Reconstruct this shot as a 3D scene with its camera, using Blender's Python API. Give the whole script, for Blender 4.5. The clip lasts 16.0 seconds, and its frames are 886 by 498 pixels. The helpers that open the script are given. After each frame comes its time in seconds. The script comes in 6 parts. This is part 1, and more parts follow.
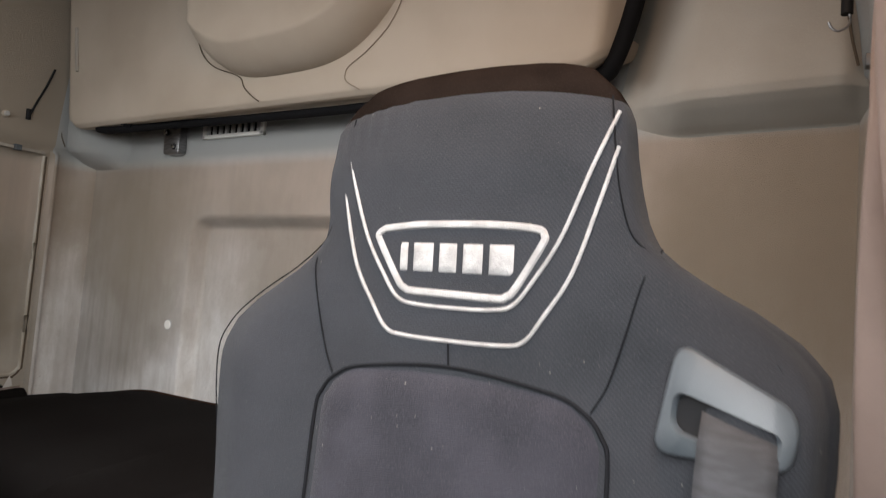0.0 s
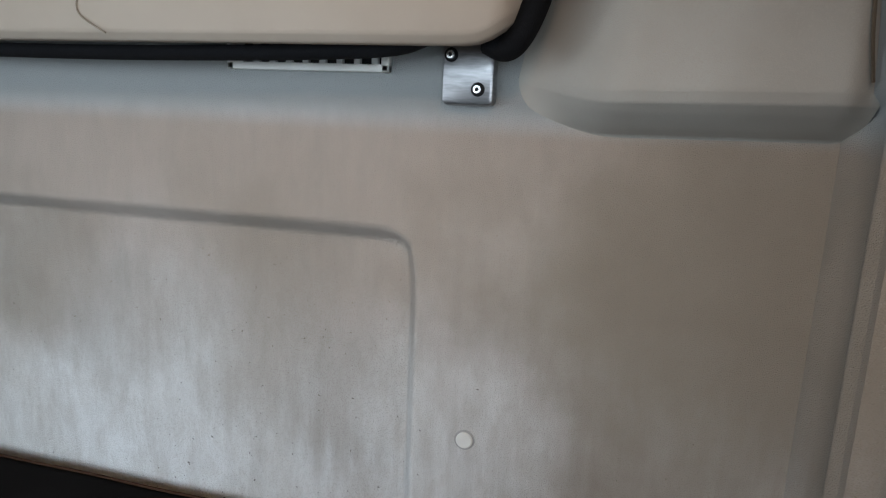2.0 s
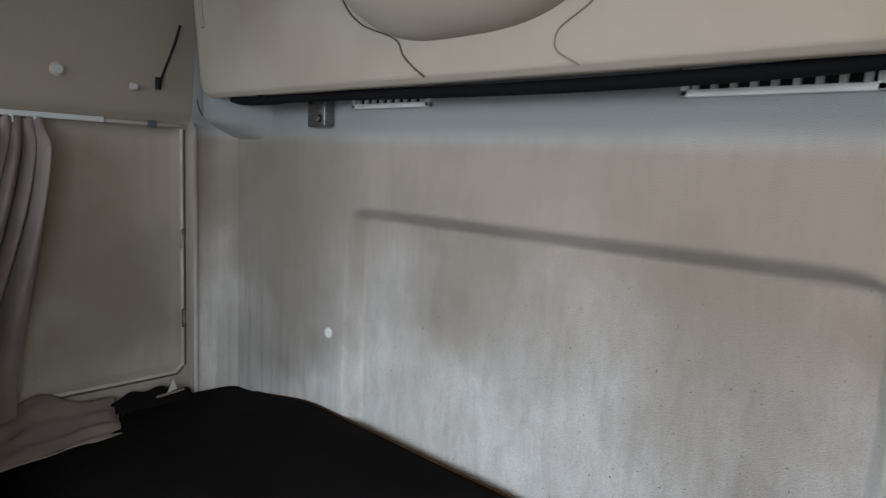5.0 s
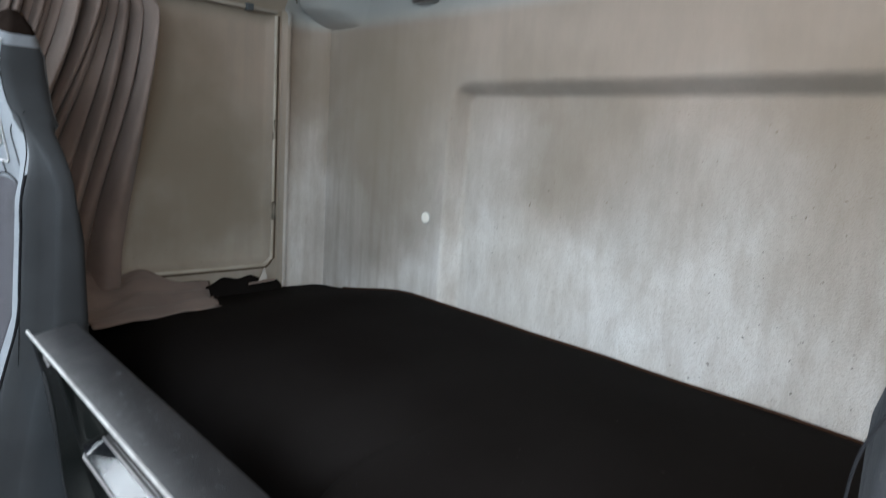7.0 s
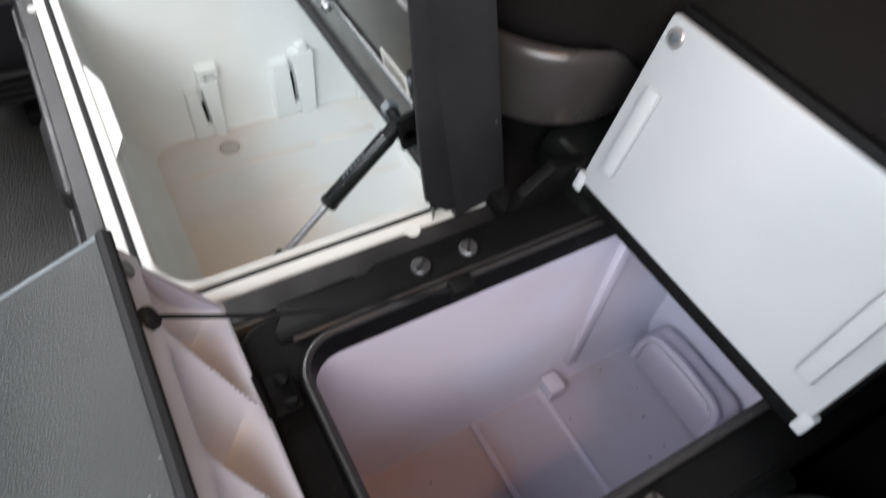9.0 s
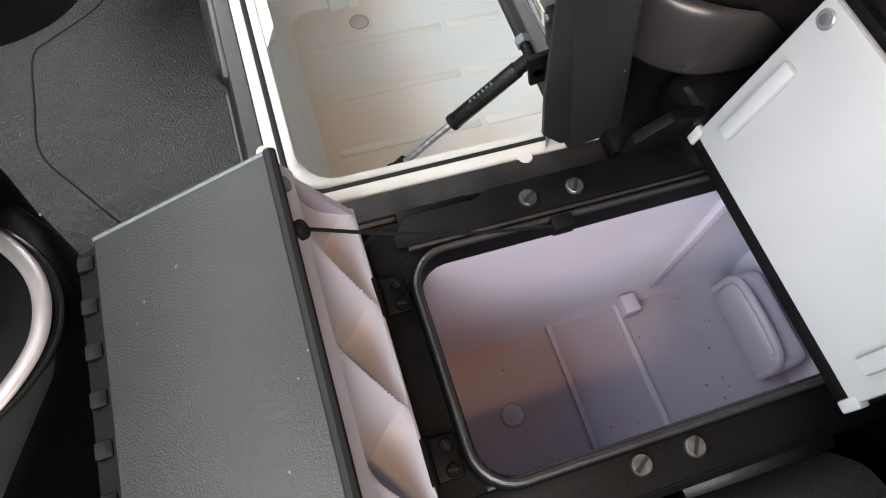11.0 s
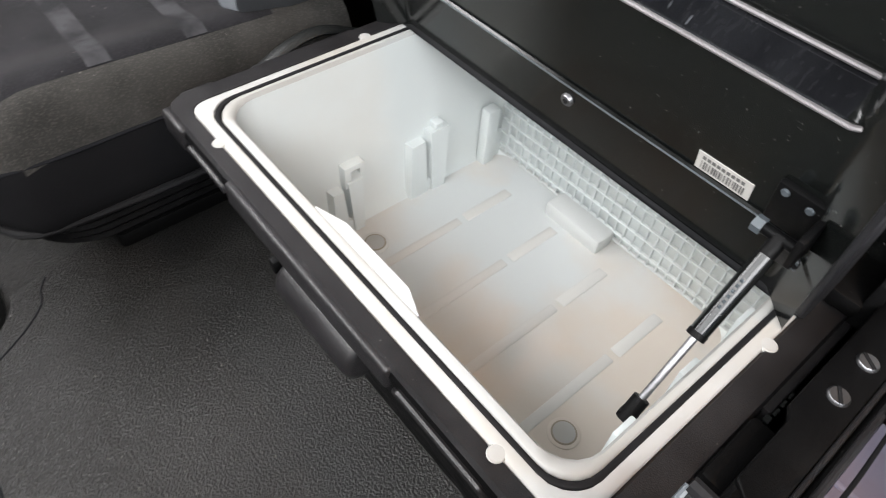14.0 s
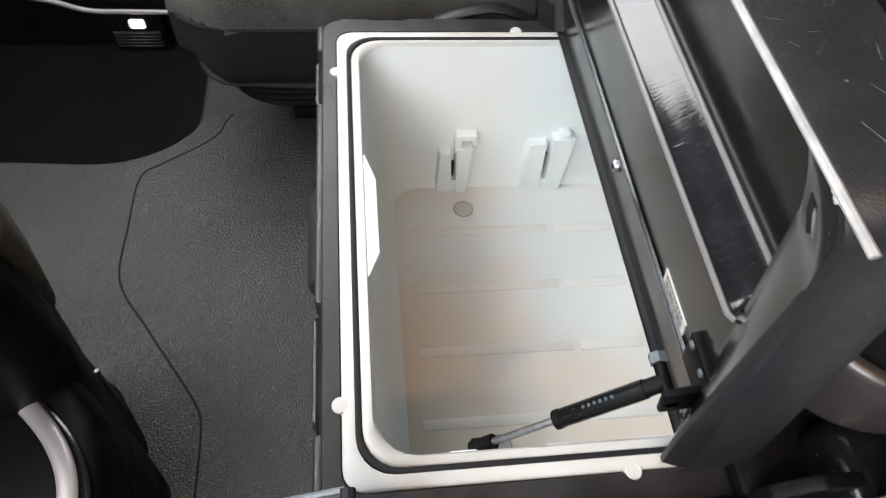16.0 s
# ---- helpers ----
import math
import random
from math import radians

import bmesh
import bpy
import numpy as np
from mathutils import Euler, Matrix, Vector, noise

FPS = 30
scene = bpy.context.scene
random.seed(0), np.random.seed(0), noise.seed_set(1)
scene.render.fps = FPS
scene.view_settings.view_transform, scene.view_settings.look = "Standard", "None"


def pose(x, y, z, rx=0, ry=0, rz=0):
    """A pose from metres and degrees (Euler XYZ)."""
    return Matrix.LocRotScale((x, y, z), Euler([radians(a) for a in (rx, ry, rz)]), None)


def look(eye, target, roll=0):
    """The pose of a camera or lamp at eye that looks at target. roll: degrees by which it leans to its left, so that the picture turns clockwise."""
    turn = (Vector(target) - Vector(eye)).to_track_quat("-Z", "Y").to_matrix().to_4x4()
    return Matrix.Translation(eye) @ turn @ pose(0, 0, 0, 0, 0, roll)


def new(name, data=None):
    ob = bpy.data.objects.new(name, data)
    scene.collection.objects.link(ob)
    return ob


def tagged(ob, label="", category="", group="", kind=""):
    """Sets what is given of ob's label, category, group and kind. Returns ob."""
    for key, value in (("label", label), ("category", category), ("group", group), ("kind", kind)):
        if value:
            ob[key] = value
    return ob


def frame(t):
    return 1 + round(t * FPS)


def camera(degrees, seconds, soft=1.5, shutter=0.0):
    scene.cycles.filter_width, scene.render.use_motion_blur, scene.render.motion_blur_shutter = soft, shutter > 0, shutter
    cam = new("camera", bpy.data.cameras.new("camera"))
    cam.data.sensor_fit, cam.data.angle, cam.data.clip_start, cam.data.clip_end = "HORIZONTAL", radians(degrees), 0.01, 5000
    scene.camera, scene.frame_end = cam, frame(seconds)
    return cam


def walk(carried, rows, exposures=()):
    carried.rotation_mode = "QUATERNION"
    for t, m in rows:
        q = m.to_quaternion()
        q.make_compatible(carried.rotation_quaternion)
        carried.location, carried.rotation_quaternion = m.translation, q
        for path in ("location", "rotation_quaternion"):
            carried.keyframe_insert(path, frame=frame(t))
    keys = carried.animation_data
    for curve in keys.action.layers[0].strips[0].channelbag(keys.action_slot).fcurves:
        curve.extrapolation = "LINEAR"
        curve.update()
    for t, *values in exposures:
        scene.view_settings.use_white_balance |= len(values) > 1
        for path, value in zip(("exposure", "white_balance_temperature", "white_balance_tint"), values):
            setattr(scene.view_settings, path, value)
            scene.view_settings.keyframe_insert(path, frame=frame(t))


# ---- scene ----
cam = camera(68.9, 16.0, soft=1.1, shutter=0.4)

PATH = [
    (0, (1.057, -1.259, 0.983), (0.041, 0.457, 1.125), 4.2),
    (0.5, (0.997, -1.176, 1.075), (0.04, 0.575, 1.209), 3.9),
    (1, (0.926, -1.076, 1.189), (0.165, 0.773, 1.213), 2.9),
    (1.5, (0.886, -0.967, 1.277), (0.22, 0.908, 1.096), 2.2),
    (2, (0.842, -0.912, 1.330), (0.335, 0.986, 0.928), 2.4),
    (2.5, (0.836, -0.883, 1.326), (0.155, 0.959, 0.921), 3.0),
    (3, (0.829, -0.894, 1.31), (-0.07, 0.872, 1.042), 3.3),
    (3.5, (0.799, -0.929, 1.315), (-0.204, 0.781, 1.049), 3.4),
    (4, (0.769, -0.942, 1.315), (-0.456, 0.617, 1.05), 3.5),
    (4.2, (0.76, -0.936, 1.319), (-0.576, 0.526, 1.041), 3.2),
    (6.3, (0.536, -1.047, 1.177), (-0.829, 0.393, 0.921), 2.4),
    (6.5, (0.534, -1.036, 1.173), (-0.839, 0.389, 0.884), 2.2),
    (7, (0.572, -1.066, 1.028), (-0.857, 0.294, 0.697), 3.8),
    (7.5, (0.532, -1.061, 0.976), (-0.888, 0.244, 0.446), 4.4),
    (8, (0.522, -1.048, 0.905), (-0.878, 0.153, 0.132), 5.1),
    (8.5, (0.509, -1.048, 0.852), (-0.805, -0.049, -0.278), 6.1),
    (9, (0.492, -1.048, 0.821), (-0.531, -0.307, -0.73), 8.3),
    (9.2, (0.485, -1.046, 0.834), (-0.419, -0.392, -0.826), 9.3),
    (11.3, (0.458, -1.068, 0.899), (-0.328, -0.713, -0.906), 7.6),
    (11.5, (0.439, -1.085, 0.9), (-0.407, -0.701, -0.871), 5.7),
    (12, (0.332, -1.146, 0.868), (-0.559, -0.531, -0.814), 4.4),
    (12.5, (0.234, -1.219, 0.837), (-0.68, -0.415, -0.75), 3.2),
    (13, (0.192, -1.252, 0.822), (-0.68, -0.312, -0.713), 2.8),
    (13.5, (0.186, -1.254, 0.811), (-0.683, -0.3, -0.716), 4.8),
    (14, (0.194, -1.253, 0.816), (-0.731, -0.363, -0.718), 5.3),
    (14.5, (0.228, -1.222, 0.837), (-0.811, -0.593, -0.752), 5.4),
    (15, (0.273, -1.145, 0.877), (-0.763, -0.694, -0.773), 6.4),
    (15.5, (0.304, -1.092, 0.924), (-0.75, -0.707, -0.732), 7.9),
    (16, (0.286, -1.061, 0.909), (-0.788, -0.827, -0.762), 8.0),
]
walk(cam, [(t, look(eye, target, roll)) for t, eye, target, roll in PATH],
     exposures=[(0, -0.62, 6700, 12), (0.5, -0.66, 6650, 12), (1.0, -0.80, 6500, 11), (1.5, -0.53, 6100, 5), (2.0, -0.61, 5700, 4), (3.0, -0.70, 5680, 5), (4.0, -0.74, 5780, 6), (6.5, -0.50, 5900, 4), (7.5, -0.22, 5950, 6), (8.0, -0.05, 6050, 9), (8.5, -0.28, 6050, 10),
                (9.2, -0.32, 6600, 10), (11.5, -0.24, 6700, 11), (13.0, -0.38, 6700, 12), (16.0, -0.24, 6600, 11)])


# ---- world and light ----
world = bpy.data.worlds.new("sky")
scene.world = world
world.use_nodes = True
wn = world.node_tree
sky = wn.nodes.new("ShaderNodeTexSky")
sky.sky_type, sky.sun_disc = "NISHITA", False
sky.sun_elevation, sky.sun_rotation = radians(48), radians(200)
wn.nodes["Background"].inputs[1].default_value = 0.12
wn.links.new(sky.outputs[0], wn.nodes["Background"].inputs[0])

sun = new("sun", bpy.data.lights.new("sun", "SUN"))
sun.data.energy, sun.data.angle, sun.data.color = 1.0, radians(14), (1.0, 0.95, 0.88)
sun.matrix_world = look((0.6, -3, 4), (0, 0, 0))


def window_light(name, eye, target, w, h, watts, colour, spread):
    lamp = new(name, bpy.data.lights.new(name, "AREA"))
    lamp.data.shape, lamp.data.size, lamp.data.size_y = "RECTANGLE", w, h
    lamp.data.energy, lamp.data.color, lamp.data.spread = watts, colour, radians(spread)
    lamp.matrix_world = look(eye, target)
    return lamp


window_light("windscreen_light", (0, -2.08, 1.52), (0, -1.15, 0.1), 1.9, 0.70, 32, (0.93, 0.97, 1.0), 150)
window_light("open_door_light", (1.13, -1.49, 1.27), (0.10, -0.95, 0.15), 0.94, 0.62, 29, (0.94, 0.97, 1.0), 150)
window_light("far_window_light", (-1.10, -1.55, 1.25), (0, -1.1, 0.0), 0.75, 0.55, 16, (0.97, 0.98, 1.0), 150)
# the warm reading lamp over the driver seat: its light lies on the headrest, the bunk and in the open boxes
window_light("reading_lamp_light", (0.90, -0.99, 1.76), (0.62, -0.86, 0.3), 0.09, 0.09, 6.5, (1.0, 0.56, 0.28), 170)



# ---- materials ----
def mat(name, colour, rough=0.6, metal=0.0, second=None, scale=6.0, grain=None, grain_scale=400.0, bump=0.0,
        bump_scale=300.0, stretch=(1, 1, 1), rough2=None, coat=0.0, sheen=0.0, cut=(0.4, 0.62), spec=0.5, speck=None, twill=None):
    """Two scales of colour (stains and grain), a roughness that wanders and a fine relief."""
    m = bpy.data.materials.new(name)
    m.use_nodes = True
    t = m.node_tree
    n, l = t.nodes, t.links
    b = n["Principled BSDF"]
    b.inputs["Roughness"].default_value, b.inputs["Metallic"].default_value = rough, metal
    b.inputs["Coat Weight"].default_value = coat
    b.inputs["Specular IOR Level"].default_value = spec
    b.inputs["Sheen Weight"].default_value = sheen
    co = n.new("ShaderNodeTexCoord")
    mp = n.new("ShaderNodeMapping")
    mp.inputs["Scale"].default_value = stretch
    l.new(co.outputs["Object"], mp.inputs["Vector"])

    def noise_at(s, detail=4.0):
        tex = n.new("ShaderNodeTexNoise")
        tex.inputs["Scale"].default_value, tex.inputs["Detail"].default_value = s, detail
        l.new(mp.outputs[0], tex.inputs["Vector"])
        return tex

    second = second or tuple(c * 0.8 for c in colour)
    big = noise_at(scale, 6.0)
    ramp = n.new("ShaderNodeMapRange")
    ramp.inputs[1].default_value, ramp.inputs[2].default_value = cut
    l.new(big.outputs["Fac"], ramp.inputs[0])
    mix = n.new("ShaderNodeMix")
    mix.data_type = "RGBA"
    mix.inputs[6].default_value, mix.inputs[7].default_value = (*colour, 1), (*second, 1)
    l.new(ramp.outputs[0], mix.inputs[0])
    out = mix.outputs[2]
    if grain:
        fine = noise_at(grain_scale, 3.0)
        r2 = n.new("ShaderNodeMapRange")
        r2.inputs[1].default_value, r2.inputs[2].default_value, r2.inputs[4].default_value = 0.5, 0.75, 0.75
        l.new(fine.outputs["Fac"], r2.inputs[0])
        mix2 = n.new("ShaderNodeMix")
        mix2.data_type = "RGBA"
        mix2.inputs[7].default_value = (*grain, 1)
        l.new(r2.outputs[0], mix2.inputs[0])
        l.new(out, mix2.inputs[6])
        out = mix2.outputs[2]
    if twill:
        wave = n.new("ShaderNodeTexWave")
        wave.bands_direction = "DIAGONAL"
        wave.inputs["Scale"].default_value, wave.inputs["Distortion"].default_value = twill, 1.2
        wave.inputs["Detail"].default_value, wave.inputs["Detail Scale"].default_value = 2.0, 3.0
        l.new(mp.outputs[0], wave.inputs["Vector"])
        r4 = n.new("ShaderNodeMapRange")
        r4.inputs[3].default_value, r4.inputs[4].default_value = 0.0, 0.38
        l.new(wave.outputs["Fac"], r4.inputs[0])
        mix4 = n.new("ShaderNodeMix")
        mix4.data_type = "RGBA"
        mix4.inputs[7].default_value = (*[c * 0.45 for c in colour], 1)
        l.new(r4.outputs[0], mix4.inputs[0])
        l.new(out, mix4.inputs[6])
        out = mix4.outputs[2]
    if speck:
        dot = noise_at(speck[1], 1.0)
        r3 = n.new("ShaderNodeMapRange")
        r3.inputs[1].default_value, r3.inputs[2].default_value, r3.inputs[4].default_value = speck[2], speck[2] + 0.03, 0.85
        l.new(dot.outputs["Fac"], r3.inputs[0])
        mix3 = n.new("ShaderNodeMix")
        mix3.data_type = "RGBA"
        mix3.inputs[7].default_value = (*speck[0], 1)
        l.new(r3.outputs[0], mix3.inputs[0])
        l.new(out, mix3.inputs[6])
        out = mix3.outputs[2]
    l.new(out, b.inputs["Base Color"])
    if rough2 is not None:
        rr = n.new("ShaderNodeMapRange")
        rr.inputs[1].default_value, rr.inputs[2].default_value = 0.35, 0.65
        rr.inputs[3].default_value, rr.inputs[4].default_value = rough, rough2
        l.new(noise_at(scale * 3.1).outputs["Fac"], rr.inputs[0])
        l.new(rr.outputs[0], b.inputs["Roughness"])
    if bump:
        bp = n.new("ShaderNodeBump")
        bp.inputs["Strength"].default_value, bp.inputs["Distance"].default_value = bump, 0.001
        l.new(noise_at(bump_scale, 2.0).outputs["Fac"], bp.inputs["Height"])
        l.new(bp.outputs[0], b.inputs["Normal"])
    return m


def lining_mat(name, pale, stain, strip, blots):
    """Felt-like cab lining: pale grey, with brown smoke stains in blots and upright streaks that end under the bunk,
    and shade painted in by height.
    """
    m = mat(name, pale, 0.95, second=stain, scale=2.3, grain=(0.29, 0.265, 0.235),
            grain_scale=560, bump=2.2, bump_scale=620, sheen=0.1, cut=(0.36, 0.68), speck=((0.05, 0.045, 0.04), 120, 0.762))
    t = m.node_tree
    n, l = t.nodes, t.links
    b = n["Principled BSDF"]
    was = b.inputs["Base Color"].links[0].from_socket
    co = n.new("ShaderNodeTexCoord")
    mp = n.new("ShaderNodeMapping")
    mp.inputs["Scale"].default_value = (21, 21, 1.1)
    l.new(co.outputs["Object"], mp.inputs[0])
    streak = n.new("ShaderNodeTexNoise")
    streak.inputs["Scale"].default_value, streak.inputs["Detail"].default_value = 1.5, 6
    l.new(mp.outputs[0], streak.inputs["Vector"])
    r = n.new("ShaderNodeMapRange")
    r.inputs[1].default_value, r.inputs[2].default_value, r.inputs[4].default_value = 0.44, 0.72, 0.36
    l.new(streak.outputs["Fac"], r.inputs[0])
    some = n.new("ShaderNodeTexNoise")
    some.inputs["Scale"].default_value, some.inputs["Detail"].default_value = 3.4, 2
    l.new(co.outputs["Object"], some.inputs["Vector"])
    where = n.new("ShaderNodeMapRange")
    where.inputs[1].default_value, where.inputs[2].default_value = 0.42, 0.66
    l.new(some.outputs["Fac"], where.inputs[0])
    sep = n.new("ShaderNodeSeparateXYZ")
    l.new(co.outputs["Object"], sep.inputs[0])
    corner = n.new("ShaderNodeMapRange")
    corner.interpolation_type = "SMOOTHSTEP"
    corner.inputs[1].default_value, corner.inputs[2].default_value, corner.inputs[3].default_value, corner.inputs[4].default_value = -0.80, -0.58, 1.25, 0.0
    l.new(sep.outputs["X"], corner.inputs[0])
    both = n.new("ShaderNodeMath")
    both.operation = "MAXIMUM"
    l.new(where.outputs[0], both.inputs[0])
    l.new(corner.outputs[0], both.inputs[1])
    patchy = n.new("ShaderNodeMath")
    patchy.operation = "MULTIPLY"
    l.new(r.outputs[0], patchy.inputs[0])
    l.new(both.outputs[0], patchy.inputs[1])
    # smoke on the upper part, light's falloff painted in, down to a ragged border
    wob = n.new("ShaderNodeTexNoise")
    wob.inputs["Scale"].default_value, wob.inputs["Detail"].default_value = 5.0, 5
    l.new(co.outputs["Object"], wob.inputs["Vector"])
    add = n.new("ShaderNodeMath")
    add.operation = "MULTIPLY_ADD"
    add.inputs[1].default_value = 0.35
    l.new(wob.outputs["Fac"], add.inputs[0])
    l.new(sep.outputs["Z"], add.inputs[2])
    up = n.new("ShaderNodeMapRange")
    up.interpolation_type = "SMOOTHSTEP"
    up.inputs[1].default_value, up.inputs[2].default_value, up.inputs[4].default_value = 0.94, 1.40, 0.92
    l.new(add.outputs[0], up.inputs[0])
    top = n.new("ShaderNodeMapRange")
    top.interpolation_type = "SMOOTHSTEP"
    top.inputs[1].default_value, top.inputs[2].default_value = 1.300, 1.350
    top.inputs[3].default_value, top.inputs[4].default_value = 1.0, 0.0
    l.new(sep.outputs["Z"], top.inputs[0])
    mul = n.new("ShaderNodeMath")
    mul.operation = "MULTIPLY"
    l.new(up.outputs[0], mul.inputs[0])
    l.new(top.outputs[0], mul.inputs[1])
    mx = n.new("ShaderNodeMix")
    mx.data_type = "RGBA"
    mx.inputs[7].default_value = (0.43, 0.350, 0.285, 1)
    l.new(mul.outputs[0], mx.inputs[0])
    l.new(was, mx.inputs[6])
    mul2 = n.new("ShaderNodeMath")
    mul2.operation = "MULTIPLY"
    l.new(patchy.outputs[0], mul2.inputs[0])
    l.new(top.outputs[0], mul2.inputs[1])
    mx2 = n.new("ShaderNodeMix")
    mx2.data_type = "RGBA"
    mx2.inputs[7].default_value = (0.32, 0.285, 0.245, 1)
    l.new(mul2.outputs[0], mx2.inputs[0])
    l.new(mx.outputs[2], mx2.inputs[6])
    # fine upright mottling of the worn felt
    mp2 = n.new("ShaderNodeMapping")
    mp2.inputs["Scale"].default_value = (1, 1, 0.32)
    l.new(co.outputs["Object"], mp2.inputs[0])
    mottle = n.new("ShaderNodeTexNoise")
    mottle.inputs["Scale"].default_value, mottle.inputs["Detail"].default_value, mottle.inputs["Roughness"].default_value = 34, 9, 0.68
    l.new(mp2.outputs[0], mottle.inputs["Vector"])
    amount = n.new("ShaderNodeMapRange")
    amount.inputs[1].default_value, amount.inputs[2].default_value, amount.inputs[4].default_value = 0.40, 0.66, 0.34
    l.new(mottle.outputs["Fac"], amount.inputs[0])
    mx4 = n.new("ShaderNodeMix")
    mx4.data_type = "RGBA"
    mx4.inputs[7].default_value = (0.36, 0.315, 0.265, 1)
    l.new(amount.outputs[0], mx4.inputs[0])
    l.new(mx2.outputs[2], mx4.inputs[6])
    # brown blots with ragged borders
    warp = n.new("ShaderNodeMix")
    warp.data_type = "VECTOR"
    warp.inputs[0].default_value = 0.30
    l.new(co.outputs["Object"], warp.inputs[4])
    l.new(wob.outputs["Color"], warp.inputs[5])
    last = mx4.outputs[2]
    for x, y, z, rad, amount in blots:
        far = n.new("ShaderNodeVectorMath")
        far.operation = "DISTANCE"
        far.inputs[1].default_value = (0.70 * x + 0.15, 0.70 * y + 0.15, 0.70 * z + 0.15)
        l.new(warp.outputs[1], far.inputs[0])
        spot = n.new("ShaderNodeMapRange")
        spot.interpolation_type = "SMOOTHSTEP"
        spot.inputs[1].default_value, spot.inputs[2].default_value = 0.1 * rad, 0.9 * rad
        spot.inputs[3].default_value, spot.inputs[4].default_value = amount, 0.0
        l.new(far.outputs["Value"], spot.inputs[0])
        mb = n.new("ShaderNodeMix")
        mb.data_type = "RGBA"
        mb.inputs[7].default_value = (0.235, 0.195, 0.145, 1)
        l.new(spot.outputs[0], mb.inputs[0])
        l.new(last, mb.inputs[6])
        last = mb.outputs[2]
    # strip above the smoke's border; on the rear wall it paints the bunk's shade
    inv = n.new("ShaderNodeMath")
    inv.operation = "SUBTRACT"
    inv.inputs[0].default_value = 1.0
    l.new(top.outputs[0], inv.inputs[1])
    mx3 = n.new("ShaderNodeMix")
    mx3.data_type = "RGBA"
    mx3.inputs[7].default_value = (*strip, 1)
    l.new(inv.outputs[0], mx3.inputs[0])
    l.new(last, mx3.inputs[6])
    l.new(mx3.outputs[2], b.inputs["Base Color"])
    return m


LINING = lining_mat("stained_shaded_lining", (0.86, 0.865, 0.86), (0.66, 0.63, 0.58), (0.335, 0.345, 0.335),
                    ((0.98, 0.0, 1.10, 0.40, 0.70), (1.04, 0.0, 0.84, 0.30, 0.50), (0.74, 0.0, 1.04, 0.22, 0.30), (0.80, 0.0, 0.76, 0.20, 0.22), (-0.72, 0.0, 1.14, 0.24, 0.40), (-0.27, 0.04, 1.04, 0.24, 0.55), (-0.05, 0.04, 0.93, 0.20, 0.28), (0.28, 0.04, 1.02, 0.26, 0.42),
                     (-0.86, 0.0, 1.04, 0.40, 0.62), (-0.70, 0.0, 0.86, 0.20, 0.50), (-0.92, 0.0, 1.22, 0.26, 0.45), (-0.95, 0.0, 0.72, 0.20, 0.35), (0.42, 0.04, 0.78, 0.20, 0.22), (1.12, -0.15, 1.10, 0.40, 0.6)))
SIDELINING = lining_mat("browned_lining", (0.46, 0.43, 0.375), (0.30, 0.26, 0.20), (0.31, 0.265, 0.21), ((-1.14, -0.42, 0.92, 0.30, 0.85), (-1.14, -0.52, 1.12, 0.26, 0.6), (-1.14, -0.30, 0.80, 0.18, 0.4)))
BEIGE = mat("beige_plastic", (0.455, 0.39, 0.315), 0.62, second=(0.40, 0.335, 0.265), scale=3, bump=0.15, bump_scale=900, rough2=0.75)
HEADLINER = mat("headliner", (0.58, 0.53, 0.46), 0.9, second=(0.53, 0.47, 0.40), scale=4, bump=0.3)
GREYSHELL = mat("grey_beige_plastic", (0.36, 0.33, 0.29), 0.7, second=(0.30, 0.27, 0.23), scale=5, bump=0.2)
SHOULDER = mat("beige_felt", (0.43, 0.412, 0.367), 0.92, second=(0.37, 0.345, 0.30), scale=4, grain=(0.41, 0.375, 0.325), grain_scale=300, bump=0.4, bump_scale=700)
BLACKCLOTH = mat("black_mattress_cloth", (0.0074, 0.0065, 0.0063), 0.85, second=(0.0053, 0.0044, 0.0042), scale=5, grain=(0.0125, 0.0108, 0.0102),
                 grain_scale=900, bump=0.3, bump_scale=900, spec=0.05, speck=((0.06, 0.055, 0.05), 170, 0.79))
STRAP = mat("black_strap", (0.006, 0.006, 0.007), 0.85, bump=0.4, bump_scale=500, spec=0.15)
SEATCLOTH = mat("grey_seat_cloth", (0.034, 0.0365, 0.0425), 0.92, second=(0.024, 0.026, 0.0305), scale=9, grain=(0.054, 0.056, 0.062),
                grain_scale=900, bump=0.9, bump_scale=1000, sheen=0.06, spec=0.25, speck=((0.20, 0.18, 0.16), 210, 0.785), twill=150)
SEATPILE = mat("pile_seat_cloth", (0.037, 0.036, 0.045), 0.95, second=(0.025, 0.0245, 0.031), scale=14, grain=(0.060, 0.058, 0.066),
               grain_scale=800, bump=0.9, bump_scale=900, sheen=0.08, spec=0.2, speck=((0.22, 0.20, 0.18), 190, 0.775))
SEATDARK = mat("dark_seat_cloth", (0.034, 0.0328, 0.0305), 0.95, second=(0.021, 0.0203, 0.019), scale=12, grain=(0.070, 0.066, 0.060),
               grain_scale=450, bump=0.7, bump_scale=600, sheen=0.05, spec=0.15, speck=((0.14, 0.13, 0.12), 170, 0.775))
SEATTOP = mat("dark_brown_cloth", (0.0145, 0.0105, 0.0088), 0.95, second=(0.0095, 0.0070, 0.0058), scale=20, grain=(0.024, 0.0180, 0.0150),
              grain_scale=700, bump=0.5, bump_scale=900, spec=0.0)
